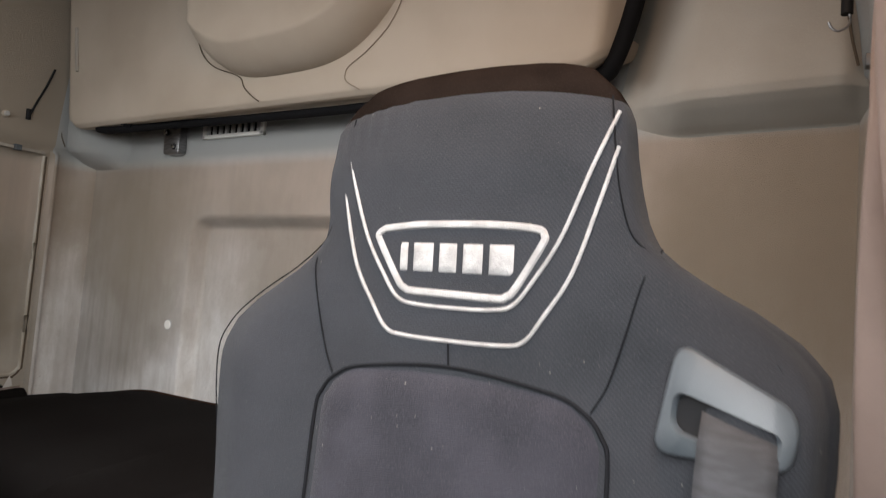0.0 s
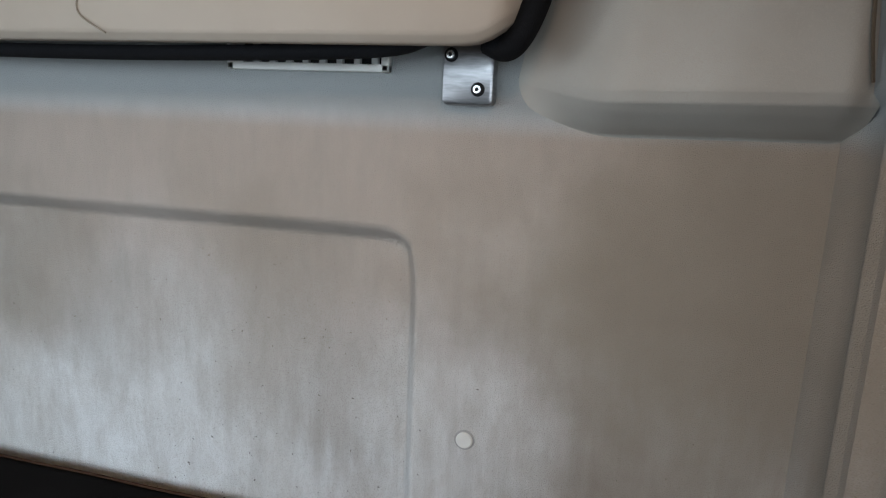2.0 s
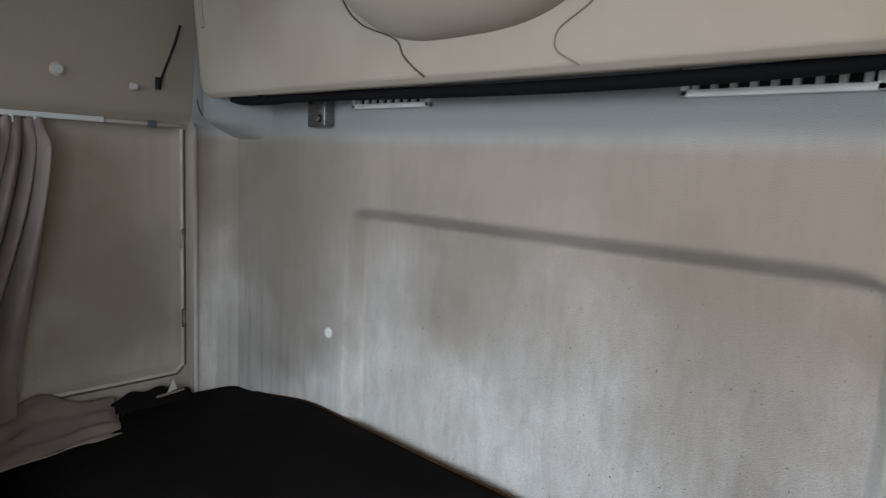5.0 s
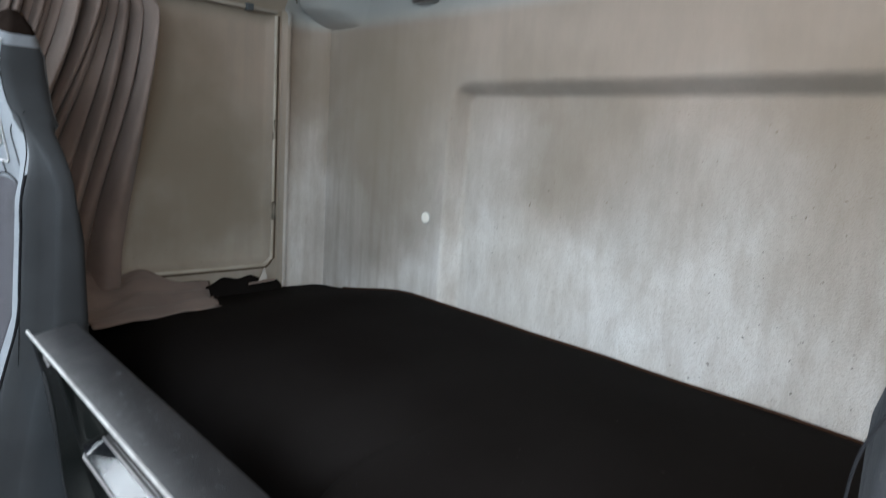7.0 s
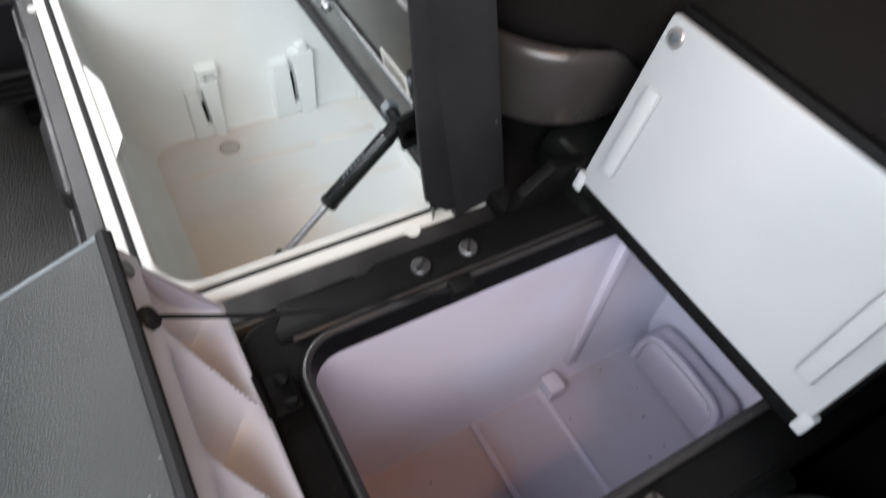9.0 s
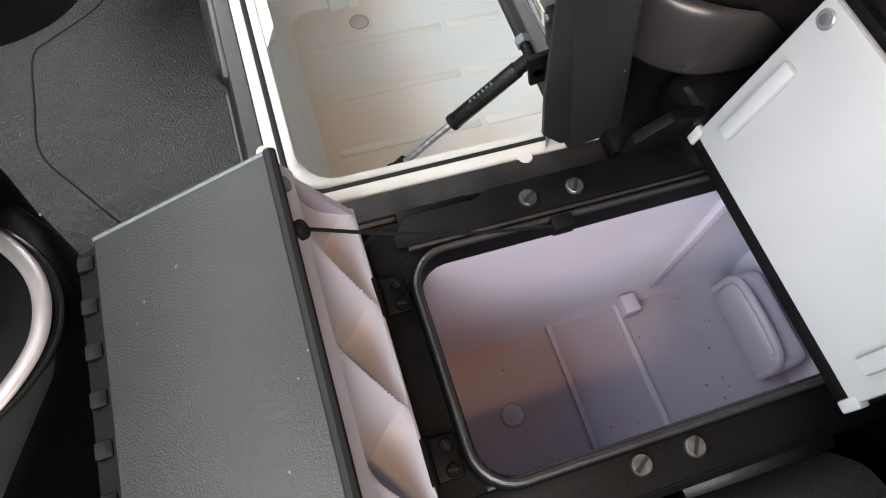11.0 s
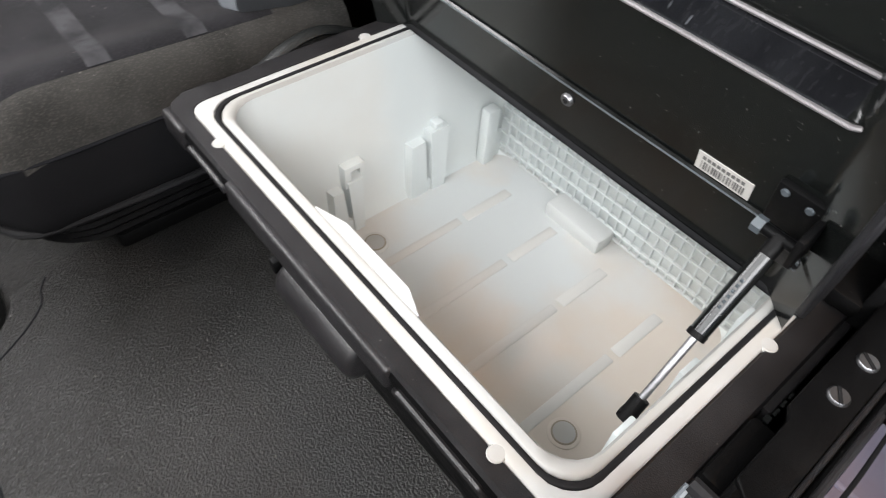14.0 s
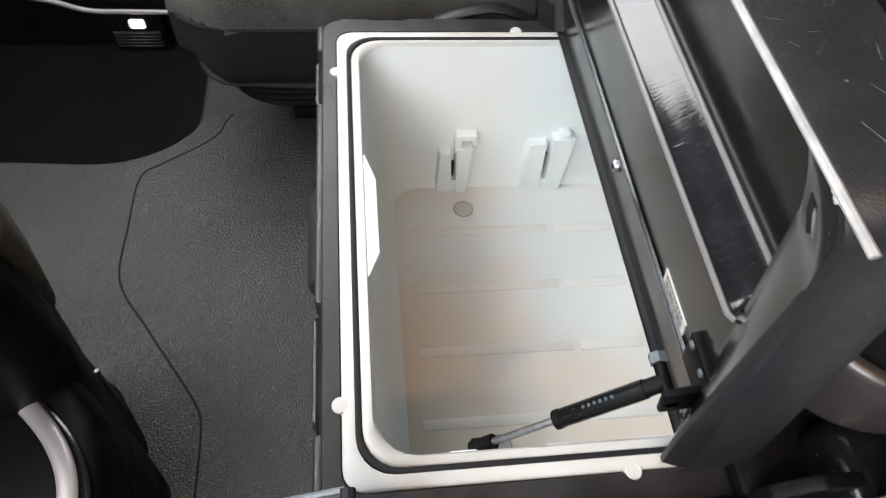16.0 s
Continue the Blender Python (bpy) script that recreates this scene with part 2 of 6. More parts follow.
WORNPILE = mat("worn_dark_pile", (0.0150, 0.0145, 0.0165), 0.95, second=(0.0095, 0.0092, 0.0105), scale=14, grain=(0.032, 0.031, 0.034),
               grain_scale=600, bump=0.7, bump_scale=700, sheen=0.05, spec=0.15, speck=((0.14, 0.13, 0.12), 150, 0.77))
# grey seat cloth paled to paint the window's daylight on the passenger backrest
DAYLITCLOTH = mat("daylit_seat_cloth", (0.19, 0.205, 0.225), 0.9, second=(0.15, 0.162, 0.18), scale=9, grain=(0.24, 0.255, 0.28), grain_scale=900, bump=0.5, bump_scale=900, spec=0.25)
SEATSIDE = mat("dark_side_cloth", (0.034, 0.037, 0.041), 0.85, second=(0.026, 0.028, 0.031), scale=9, grain=(0.034, 0.036, 0.038), grain_scale=900, bump=0.4, bump_scale=900, spec=0.25)
SEATSTRIPE = mat("worn_grey_stripe", (0.052, 0.052, 0.056), 0.9, second=(0.020, 0.020, 0.022), scale=25, bump=0.5, bump_scale=900, spec=0.2)
SEAM = mat("dark_seam", (0.014, 0.0145, 0.0165), 0.95, spec=0.05)
THREAD = mat("white_thread", (0.46, 0.45, 0.44), 0.85, second=(0.34, 0.33, 0.32), scale=60, bump=1.0, bump_scale=600)
GREYPLASTIC = mat("grey_plastic", (0.072, 0.086, 0.097), 0.42, second=(0.060, 0.071, 0.079), scale=8, bump=0.2, bump_scale=900)
WEBBING = mat("grey_webbing", (0.058, 0.060, 0.066), 0.8, second=(0.038, 0.040, 0.044), scale=40, bump=0.8, bump_scale=350, stretch=(1, 1, 5))
METAL = mat("brushed_steel", (0.32, 0.32, 0.328), 0.30, 1.0, second=(0.23, 0.23, 0.237), scale=30, rough2=0.45, stretch=(1, 1, 6))
CHROME = mat("bright_steel", (0.70, 0.70, 0.70), 0.18, 1.0, rough2=0.3)
WHITEPL = mat("white_plastic", (0.54, 0.55, 0.54), 0.45, second=(0.50, 0.51, 0.50), scale=7, bump=0.05, bump_scale=200, rough2=0.55)
FLAPWHITE = mat("pale_grey_plastic", (0.345, 0.355, 0.368), 0.42, second=(0.32, 0.33, 0.343), scale=5, bump=0.08, bump_scale=500, rough2=0.52)
TRAYWHITE = mat("pale_tray_plastic", (0.56, 0.575, 0.66), 0.42, second=(0.52, 0.525, 0.60), scale=6, bump=0.05)
TUBWHITE = mat("fridge_liner", (0.60, 0.635, 0.63), 0.36, second=(0.565, 0.575, 0.55), scale=5, bump=0.05, bump_scale=120, rough2=0.46, cut=(0.45, 0.75))
TUBFLOOR = mat("fridge_floor", (0.58, 0.60, 0.595), 0.36, second=(0.60, 0.54, 0.475), scale=3.2, bump=0.08, bump_scale=300, cut=(0.43, 0.57))
RIBWHITE = mat("fridge_floor_rib", (0.60, 0.59, 0.565), 0.36, second=(0.585, 0.555, 0.515), scale=5, bump=0.05)
STUDRING = mat("brown_ring", (0.30, 0.26, 0.20), 0.6)
# liner white darkened to offset the stronger light that falls on the lip
LIPWHITE = mat("dimmed_white_lip", (0.38, 0.385, 0.375), 0.4, second=(0.36, 0.355, 0.335), scale=8)
OFFWHITE = mat("yellowed_rim", (0.42, 0.42, 0.412), 0.5, second=(0.385, 0.37, 0.34), scale=12)
LILAC = mat("lilac_white_liner", (0.425, 0.425, 0.53), 0.36, second=(0.41, 0.375, 0.44), scale=6, bump=0.05)
# warm second tone paints the reading lamp's patch; the dark specks are crumbs
LILACFLOOR = mat("lamp_warmed_lilac_floor", (0.34, 0.325, 0.40), 0.42, second=(0.33, 0.27, 0.29), scale=6, cut=(0.48, 0.62), bump=0.1, speck=((0.10, 0.07, 0.05), 110, 0.763))
BLACKPL = mat("black_plastic", (0.0020, 0.0020, 0.0022), 0.42, second=(0.0028, 0.0028, 0.0030), scale=9, grain=(0.0050, 0.0050, 0.0050),
              grain_scale=600, bump=0.25, bump_scale=1200, rough2=0.6, spec=0.11, speck=((0.08, 0.075, 0.07), 200, 0.79))
GLOSSBLACK = mat("gloss_black_plastic", (0.0042, 0.0048, 0.0046), 0.12, second=(0.0060, 0.0068, 0.0064), scale=6, rough2=0.22, spec=0.45, speck=((0.16, 0.155, 0.15), 420, 0.755))
DULLBLACK = mat("dull_black_plastic", (0.0065, 0.0068, 0.0078), 0.10, second=(0.011, 0.0115, 0.013), scale=25, grain=(0.016, 0.016, 0.018), grain_scale=300, bump=0.06, bump_scale=500, spec=0.42, speck=((0.12, 0.125, 0.135), 160, 0.74), stretch=(1, 0.25, 0.25))
SATIN = mat("satin_black_plastic", (0.009, 0.009, 0.0098), 0.36, second=(0.013, 0.013, 0.014), scale=14, grain=(0.020, 0.013, 0.013), grain_scale=500, bump=0.3, bump_scale=900, rough2=0.5, spec=0.55, speck=((0.08, 0.075, 0.07), 180, 0.77))
LIDBLACK = mat("lid_black_plastic", (0.0105, 0.0107, 0.0120), 0.38, second=(0.0135, 0.0136, 0.0150), scale=11, grain=(0.020, 0.0195, 0.020), grain_scale=500, bump=0.3, bump_scale=900, rough2=0.5, spec=0.32, speck=((0.14, 0.135, 0.13), 150, 0.765))
DARKGREY = mat("dark_grey_panel", (0.0165, 0.0180, 0.0178), 0.44, second=(0.0125, 0.0138, 0.0137), scale=10, grain=(0.021, 0.0235, 0.0245),
               grain_scale=900, bump=0.6, bump_scale=750, spec=0.35, speck=((0.12, 0.12, 0.12), 150, 0.78))
RUBBER = mat("black_seal", (0.008, 0.008, 0.009), 0.7, spec=0.25)
FLOORMAT = mat("grained_rubber_floor", (0.0135, 0.0133, 0.0128), 0.33, second=(0.0080, 0.0076, 0.0070), scale=4, grain=(0.033, 0.0325, 0.0315),
               grain_scale=330, bump=2.6, bump_scale=300, rough2=0.50, spec=0.42, speck=((0.10, 0.095, 0.085), 120, 0.75))
# dark carpet, darkened further to paint in the footwell's shade
FOOTMAT = mat("shaded_footwell_carpet", (0.0035, 0.0034, 0.0032), 0.9, second=(0.0022, 0.0021, 0.0020), scale=6, grain=(0.007, 0.0068, 0.0065), grain_scale=300, bump=1.0, bump_scale=300, spec=0.1)
WORNEDGE = mat("worn_bright_edge", (0.46, 0.455, 0.45), 0.42, 0.3, second=(0.30, 0.295, 0.29), scale=40, rough2=0.6)
SILVER = mat("silver_painted_trim", (0.33, 0.31, 0.31), 0.35, 0.6, rough2=0.45)
PEDESTAL = mat("taupe_metallic_plastic", (0.050, 0.0445, 0.0435), 0.22, 0.35, second=(0.041, 0.0365, 0.036), rough2=0.4)
CURTAIN = mat("taupe_curtain_cloth", (0.215, 0.168, 0.147), 0.95, second=(0.165, 0.129, 0.113), scale=7, bump=0.4, bump_scale=900, sheen=0.1)
TRIMFABRIC = mat("olive_grey_trim", (0.085, 0.08, 0.06), 0.85, second=(0.06, 0.055, 0.042), scale=60, grain=(0.13, 0.12, 0.09), grain_scale=300, bump=0.6)
mat_joint = mat("brown_joint", (0.10, 0.075, 0.05), 0.9)
FAINTJOINT = mat("faint_joint", (0.30, 0.25, 0.19), 0.9)
PAPERWHITE = mat("bright_white_cap", (0.86, 0.85, 0.80), 0.4)
PAPER = mat("white_label_paper", (0.52, 0.50, 0.465), 0.7)
INK = mat("faded_ink", (0.13, 0.125, 0.12), 0.7)
LENS = mat("lamp_lens", (0.8, 0.8, 0.78), 0.2)
LENS.node_tree.nodes["Principled BSDF"].inputs["Emission Color"].default_value = (1, 0.92, 0.82, 1)
LENS.node_tree.nodes["Principled BSDF"].inputs["Emission Strength"].default_value = 1.2
GLASS = bpy.data.materials.new("window_glass")
GLASS.use_nodes = True
gb = GLASS.node_tree.nodes["Principled BSDF"]
gb.inputs["Transmission Weight"].default_value, gb.inputs["Roughness"].default_value, gb.inputs["IOR"].default_value = 1.0, 0.0, 1.45


# ---- mesh helpers ----
def part(name, bm, material, parent=None, label="", sharp=0.7, smooth=True):
    me = bpy.data.meshes.new(name)
    bmesh.ops.recalc_face_normals(bm, faces=bm.faces)
    if smooth:
        for f in bm.faces:
            f.smooth = True
        for e in bm.edges:
            if len(e.link_faces) == 2 and e.calc_face_angle(0) > sharp:
                e.smooth = False
    bm.to_mesh(me)
    bm.free()
    me.materials.append(material)
    ob = new(name, me)
    if parent is not None:
        ob.parent = parent
        if parent.type == "EMPTY":
            ob.matrix_parent_inverse = Matrix.Translation(-parent.location)
    if label:
        ob["label"] = label
    return ob


def twin(ob, shift, parent):
    """Another piece on the same mesh, moved by shift."""
    o = new(ob.name.split(".")[0], ob.data)
    o.parent = parent
    if parent.type == "EMPTY":
        o.matrix_parent_inverse = Matrix.Translation(-parent.location)
    o.location = shift
    return o


def thing(name, at, label, category, group=""):
    e = new(name)
    e.location = at
    e.empty_display_size = 0.05
    return tagged(e, label, category, group)


def box(x0, x1, y0, y1, z0, z1, bevel=0.0, segs=2, bm=None, m=None):
    own_bm = bmesh.new()
    bmesh.ops.create_cube(own_bm, size=1)
    for v in own_bm.verts:
        v.co = Vector(((x0 + x1) / 2 + v.co.x * (x1 - x0), (y0 + y1) / 2 + v.co.y * (y1 - y0), (z0 + z1) / 2 + v.co.z * (z1 - z0)))
    if bevel:
        bmesh.ops.bevel(own_bm, geom=own_bm.edges[:], offset=bevel, segments=segs, profile=0.5, affect="EDGES")
    if m is not None:
        bmesh.ops.transform(own_bm, matrix=m, verts=own_bm.verts)
    if bm is None:
        return own_bm
    return merge(bm, own_bm)


def merge(bm, other):
    me = bpy.data.meshes.new("tmp")
    other.to_mesh(me)
    other.free()
    bm.from_mesh(me)
    bpy.data.meshes.remove(me)
    return bm


def loft(rings, cap0=True, cap1=True, closed=True, bm=None):
    """Rings of equally many points, joined by quads."""
    bm = bm or bmesh.new()
    vs = [[bm.verts.new(p) for p in r] for r in rings]
    n = len(rings[0])
    for a, b in zip(vs, vs[1:]):
        for i in range(n if closed else n - 1):
            j = (i + 1) % n
            bm.faces.new((a[i], a[j], b[j], b[i]))
    if cap0:
        bm.faces.new(vs[0][::-1])
    if cap1:
        bm.faces.new(vs[-1])
    return bm


def rrect(x0, x1, y0, y1, r, z, k=5):
    """A rounded rectangle in the plan, at the height z."""
    r = min(r, (x1 - x0) / 2 - 1e-4, (y1 - y0) / 2 - 1e-4)
    pts = []
    for cx, cy, a0 in ((x1 - r, y1 - r, 0), (x0 + r, y1 - r, 90), (x0 + r, y0 + r, 180), (x1 - r, y0 + r, 270)):
        for i in range(k + 1):
            a = radians(a0 + 90 * i / k)
            pts.append((cx + r * math.cos(a), cy + r * math.sin(a), z))
    return pts


def curve_points(pts, k=6):
    """A smooth line (Catmull-Rom) through the points."""
    p = [Vector(q) for q in pts]
    p = [2 * p[0] - p[1]] + p + [2 * p[-1] - p[-2]]
    out = []
    for a, b, c, d in zip(p, p[1:], p[2:], p[3:]):
        for i in range(k):
            t = i / k
            out.append(0.5 * (2 * b + (c - a) * t + (2 * a - 5 * b + 4 * c - d) * t * t + (3 * b - a - 3 * c + d) * t ** 3))
    return out + [p[-2]]


def tube(pts, r, n=8, flat=1.0, up=(0, 0, 1), bm=None, closed=False):
    """A round or flattened cord along the points; flat: its size along up, as a share of r."""
    p = [Vector(q) for q in pts]
    rings = []
    for i, q in enumerate(p):
        if closed:
            d = (p[(i + 1) % len(p)] - p[i - 1]).normalized()
        else:
            d = (p[min(i + 1, len(p) - 1)] - p[max(i - 1, 0)]).normalized()
        side = d.cross(Vector(up))
        side = side.normalized() if side.length > 1e-4 else d.orthogonal().normalized()
        top = side.cross(d).normalized()
        rings.append([q + side * r * math.cos(a) + top * r * flat * math.sin(a) for a in [2 * math.pi * j / n for j in range(n)]])
    if closed:
        rings.append(rings[0])
        return loft(rings, False, False, bm=bm)
    return loft(rings, bm=bm)


def rod(a, b, r, n=12, r2=None, bm=None):
    a, b = Vector(a), Vector(b)
    d = (b - a).normalized()
    s = d.orthogonal().normalized()
    t = d.cross(s)
    ring = lambda c, q: [c + s * q * math.cos(2 * math.pi * j / n) + t * q * math.sin(2 * math.pi * j / n) for j in range(n)]
    return loft([ring(a, r), ring(b, r if r2 is None else r2)], bm=bm)


def disc(c, normal, r, depth, n=20, edge=0.15):
    """A round plate with a rounded rim that stands proud along its normal."""
    c, d = Vector(c), Vector(normal).normalized()
    s = d.orthogonal().normalized()
    t = d.cross(s)
    ring = lambda h, q: [c + d * h + s * q * math.cos(2 * math.pi * j / n) + t * q * math.sin(2 * math.pi * j / n) for j in range(n)]
    return loft([ring(-depth, r), ring(depth * 0.5, r), ring(depth, r * (1 - edge)), ring(depth * 1.02, r * 0.3)])


def plate(outline, axis, a, b, bevel=0.0, segs=2):
    """An outline (pairs) pulled along an axis from a to b."""
    put = {"x": lambda u, v, w: (w, u, v), "y": lambda u, v, w: (u, w, v), "z": lambda u, v, w: (u, v, w)}[axis]
    bm = loft([[put(u, v, a) for u, v in outline], [put(u, v, b) for u, v in outline]])
    if bevel:
        bmesh.ops.recalc_face_normals(bm, faces=bm.faces)
        edges = [e for e in bm.edges if e.calc_face_angle(0) > 0.5]
        bmesh.ops.bevel(bm, geom=edges, offset=bevel, segments=segs, profile=0.5, affect="EDGES")
    return bm


def grid(fn, nu, nv, bm=None):
    """A sheet fn(u, v) for u, v from 0 to 1."""
    bm = bm or bmesh.new()
    vs = [[bm.verts.new(fn(i / nu, j / nv)) for j in range(nv + 1)] for i in range(nu + 1)]
    for i in range(nu):
        for j in range(nv):
            bm.faces.new((vs[i][j], vs[i + 1][j], vs[i + 1][j + 1], vs[i][j + 1]))
    return bm


def thick(bm, t):
    """Give a sheet a thickness."""
    bmesh.ops.recalc_face_normals(bm, faces=bm.faces)
    bmesh.ops.solidify(bm, geom=bm.faces[:], thickness=t)
    return bm


def cloth(fn, nu, nv, off):
    """A sheet with a second face set off by a vector, closed round its border."""
    bm = bmesh.new()
    sides = []
    for d in (Vector((0, 0, 0)), Vector(off)):
        sides.append([[bm.verts.new(Vector(fn(i / nu, j / nv)) + d) for j in range(nv + 1)] for i in range(nu + 1)])
    for k, vs in enumerate(sides):
        for i in range(nu):
            for j in range(nv):
                q = (vs[i][j], vs[i + 1][j], vs[i + 1][j + 1], vs[i][j + 1])
                bm.faces.new(q if k == 0 else q[::-1])
    ring = [(i, 0) for i in range(nu)] + [(nu, j) for j in range(nv)] + [(i, nv) for i in range(nu, 0, -1)] + [(0, j) for j in range(nv, 0, -1)]
    a, b = sides
    for (i, j), (k, l) in zip(ring, ring[1:] + ring[:1]):
        bm.faces.new((a[k][l], a[i][j], b[i][j], b[k][l]))
    return bm


def sm(a, b, x):
    t = min(1, max(0, (x - a) / (b - a)))
    return t * t * (3 - 2 * t)


# ---- the cab's shell ----
REAR, SIDE, ROOF, FRONT = 0.0, 1.12, 2.05, -2.15


def wall_rear():
    xs = sorted(set([round(-1.2 + 0.05 * i, 3) for i in range(49)] + [s * v for s in (1, -1) for v in (0.515, 0.522, 0.528, 0.533, 0.538, 0.542, 0.546, 0.550, 0.554, 0.558, 0.562, 0.566)]))
    zs = sorted(set([round(-0.3 + 0.06 * i, 3) for i in range(41)] + [1.118, 1.123, 1.128, 1.133, 1.138, 1.142, 1.146, 1.150, 1.154, 1.158, 1.163, 1.168, 1.172]))
    bm = bmesh.new()
    r = 0.05

    def depth(x, z):
        ax = 0.562 - abs(x)
        az = 1.168 - z
        if ax < r and az < r:
            ax = az = r - math.hypot(r - ax, r - az)
        return 0.046 * sm(0.0, 0.030, ax) * sm(0.0, 0.040, az)

    vs = [[bm.verts.new((x, REAR + depth(x, z), z)) for z in zs] for x in xs]
    for i in range(len(xs) - 1):
        for j in range(len(zs) - 1):
            bm.faces.new((vs[i][j], vs[i + 1][j], vs[i + 1][j + 1], vs[i][j + 1]))
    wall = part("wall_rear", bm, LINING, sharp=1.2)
    back = box(-1.3, 1.3, 0.05, 0.09, -0.35, 2.12)
    tagged(wall, "pale cab lining with brown smoke stains, painted shade and a pressed field", "wall", kind="structure")
    tagged(part("wall_rear_shell", back, GREYSHELL), "outer steel of the cab's rear wall", "wall", kind="structure")


def wall_side(s, name):
    """A side lining, from the rear corner to the door, with a pressed field and an upright rib at its rear border."""
    ys = sorted(set([round(-1.0 + 0.03 * i, 3) for i in range(35)] + [-0.168, -0.160, -0.150, -0.140, -0.132, -0.124, -0.118, -0.112, -0.104, -0.096, -0.09, -0.08, -0.05, -0.035, -0.02, -0.01, 0.0, 0.01]))
    zs = sorted(set([round(-0.3 + 0.05 * i, 3) for i in range(48)] + [0.595, 0.605, 0.615, 0.625, 0.635, 0.645, 0.66, 1.33, 1.34, 1.355, 1.365, 1.375]))

    def inset(y, z):
        d = 0.0
        ay, az = -0.150 - y, z - 0.640
        q = min(ay, az)
        if ay < 0.03 and az < 0.03:
            q = 0.03 - math.hypot(0.03 - ay, 0.03 - az)
        d += 0.030 * sm(0.0, 0.013, q) * (1 - sm(1.32, 1.36, z))
        d -= (0.010 if s > 0 else 0.024) * (sm(-0.130, -0.123, y) - sm(-0.113, -0.106, y)) * (1 - sm(1.34, 1.36, z))
        d -= (0.018 if s > 0 else 0.050) * sm(-0.085, 0.005, y) ** 2.0
        d -= 0.018 * sm(1.355, 1.38, z) + 0.05 * sm(1.36, 1.75, z)
        return d

    bm = bmesh.new()
    vs = [[bm.verts.new((s * (SIDE + inset(y, z)), y, z)) for z in zs] for y in ys]
    for i in range(len(ys) - 1):
        for j in range(len(zs) - 1):
            bm.faces.new((vs[i][j], vs[i + 1][j], vs[i + 1][j + 1], vs[i][j + 1]))
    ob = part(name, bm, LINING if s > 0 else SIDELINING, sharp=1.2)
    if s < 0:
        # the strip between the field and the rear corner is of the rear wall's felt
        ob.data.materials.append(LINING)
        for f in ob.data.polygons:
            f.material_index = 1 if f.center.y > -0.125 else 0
    return tagged(ob, "stained cab side lining with an upright rib", "wall", kind="structure")


wall_rear()
wall_side(-1, "wall_left")
wall_side(1, "wall_right")


def door_side(s, name):
    """The side from the seats to the front, with a window opening that goes through it."""
    bm = bmesh.new()
    x0, x1 = (SIDE, SIDE + 0.07) if s > 0 else (-SIDE - 0.07, -SIDE)
    sill = 0.90 if s < 0 else -0.12
    for y0, y1, z0, z1 in ((-2.15, -1.0, -0.35, sill), (-2.15, -1.0, 1.52, 2.1), (-2.15, -1.97, sill, 1.52), (-1.14 if s < 0 else -1.01, -1.0, sill, 1.52)):
        box(x0, x1, y0, y1, z0, z1, bm=bm)
    w = part(name, bm, BLACKPL)
    tagged(w, "plain black door side with its opening", "wall", kind="structure")
    if s < 0:
        g = part("window_" + name.split("_")[-1], box(s * 1.155 - 0.002, s * 1.155 + 0.002, -1.97, -1.14, 0.90, 1.52), GLASS)
        g.visible_shadow = False
        tagged(g, "clear door window glass", "window", kind="structure")
    tagged(part("wall_shell_" + name.split("_")[-1], box(s * 1.20 - 0.02, s * 1.20 + 0.02, -1.0, 0.05, -0.35, 2.1), GREYSHELL), "outer steel of the cab side", "wall", kind="structure")


door_side(-1, "door_side_left")
door_side(1, "door_side_right")


def wall_front():
    bm = bmesh.new()
    for x0, x1, z0, z1 in ((-1.2, 1.2, -0.35, 0.95), (-1.2, 1.2, 1.92, 2.1), (-1.2, -1.02, 0.95, 1.92), (1.02, 1.2, 0.95, 1.92)):
        box(x0, x1, FRONT - 0.06, FRONT, z0, z1, bm=bm)
    tagged(part("wall_front", bm, BLACKPL), "plain black front wall with the windscreen opening", "wall", kind="structure")
    g = part("windscreen", box(-1.02, 1.02, FRONT - 0.035, FRONT - 0.031, 0.95, 1.92), GLASS)
    g.visible_shadow = False
    tagged(g, "clear windscreen glass", "window", kind="structure")


wall_front()
tagged(part("ceiling", box(-1.25, 1.25, -2.2, 0.05, ROOF, ROOF + 0.05), HEADLINER), "beige headliner", "ceiling", kind="structure")


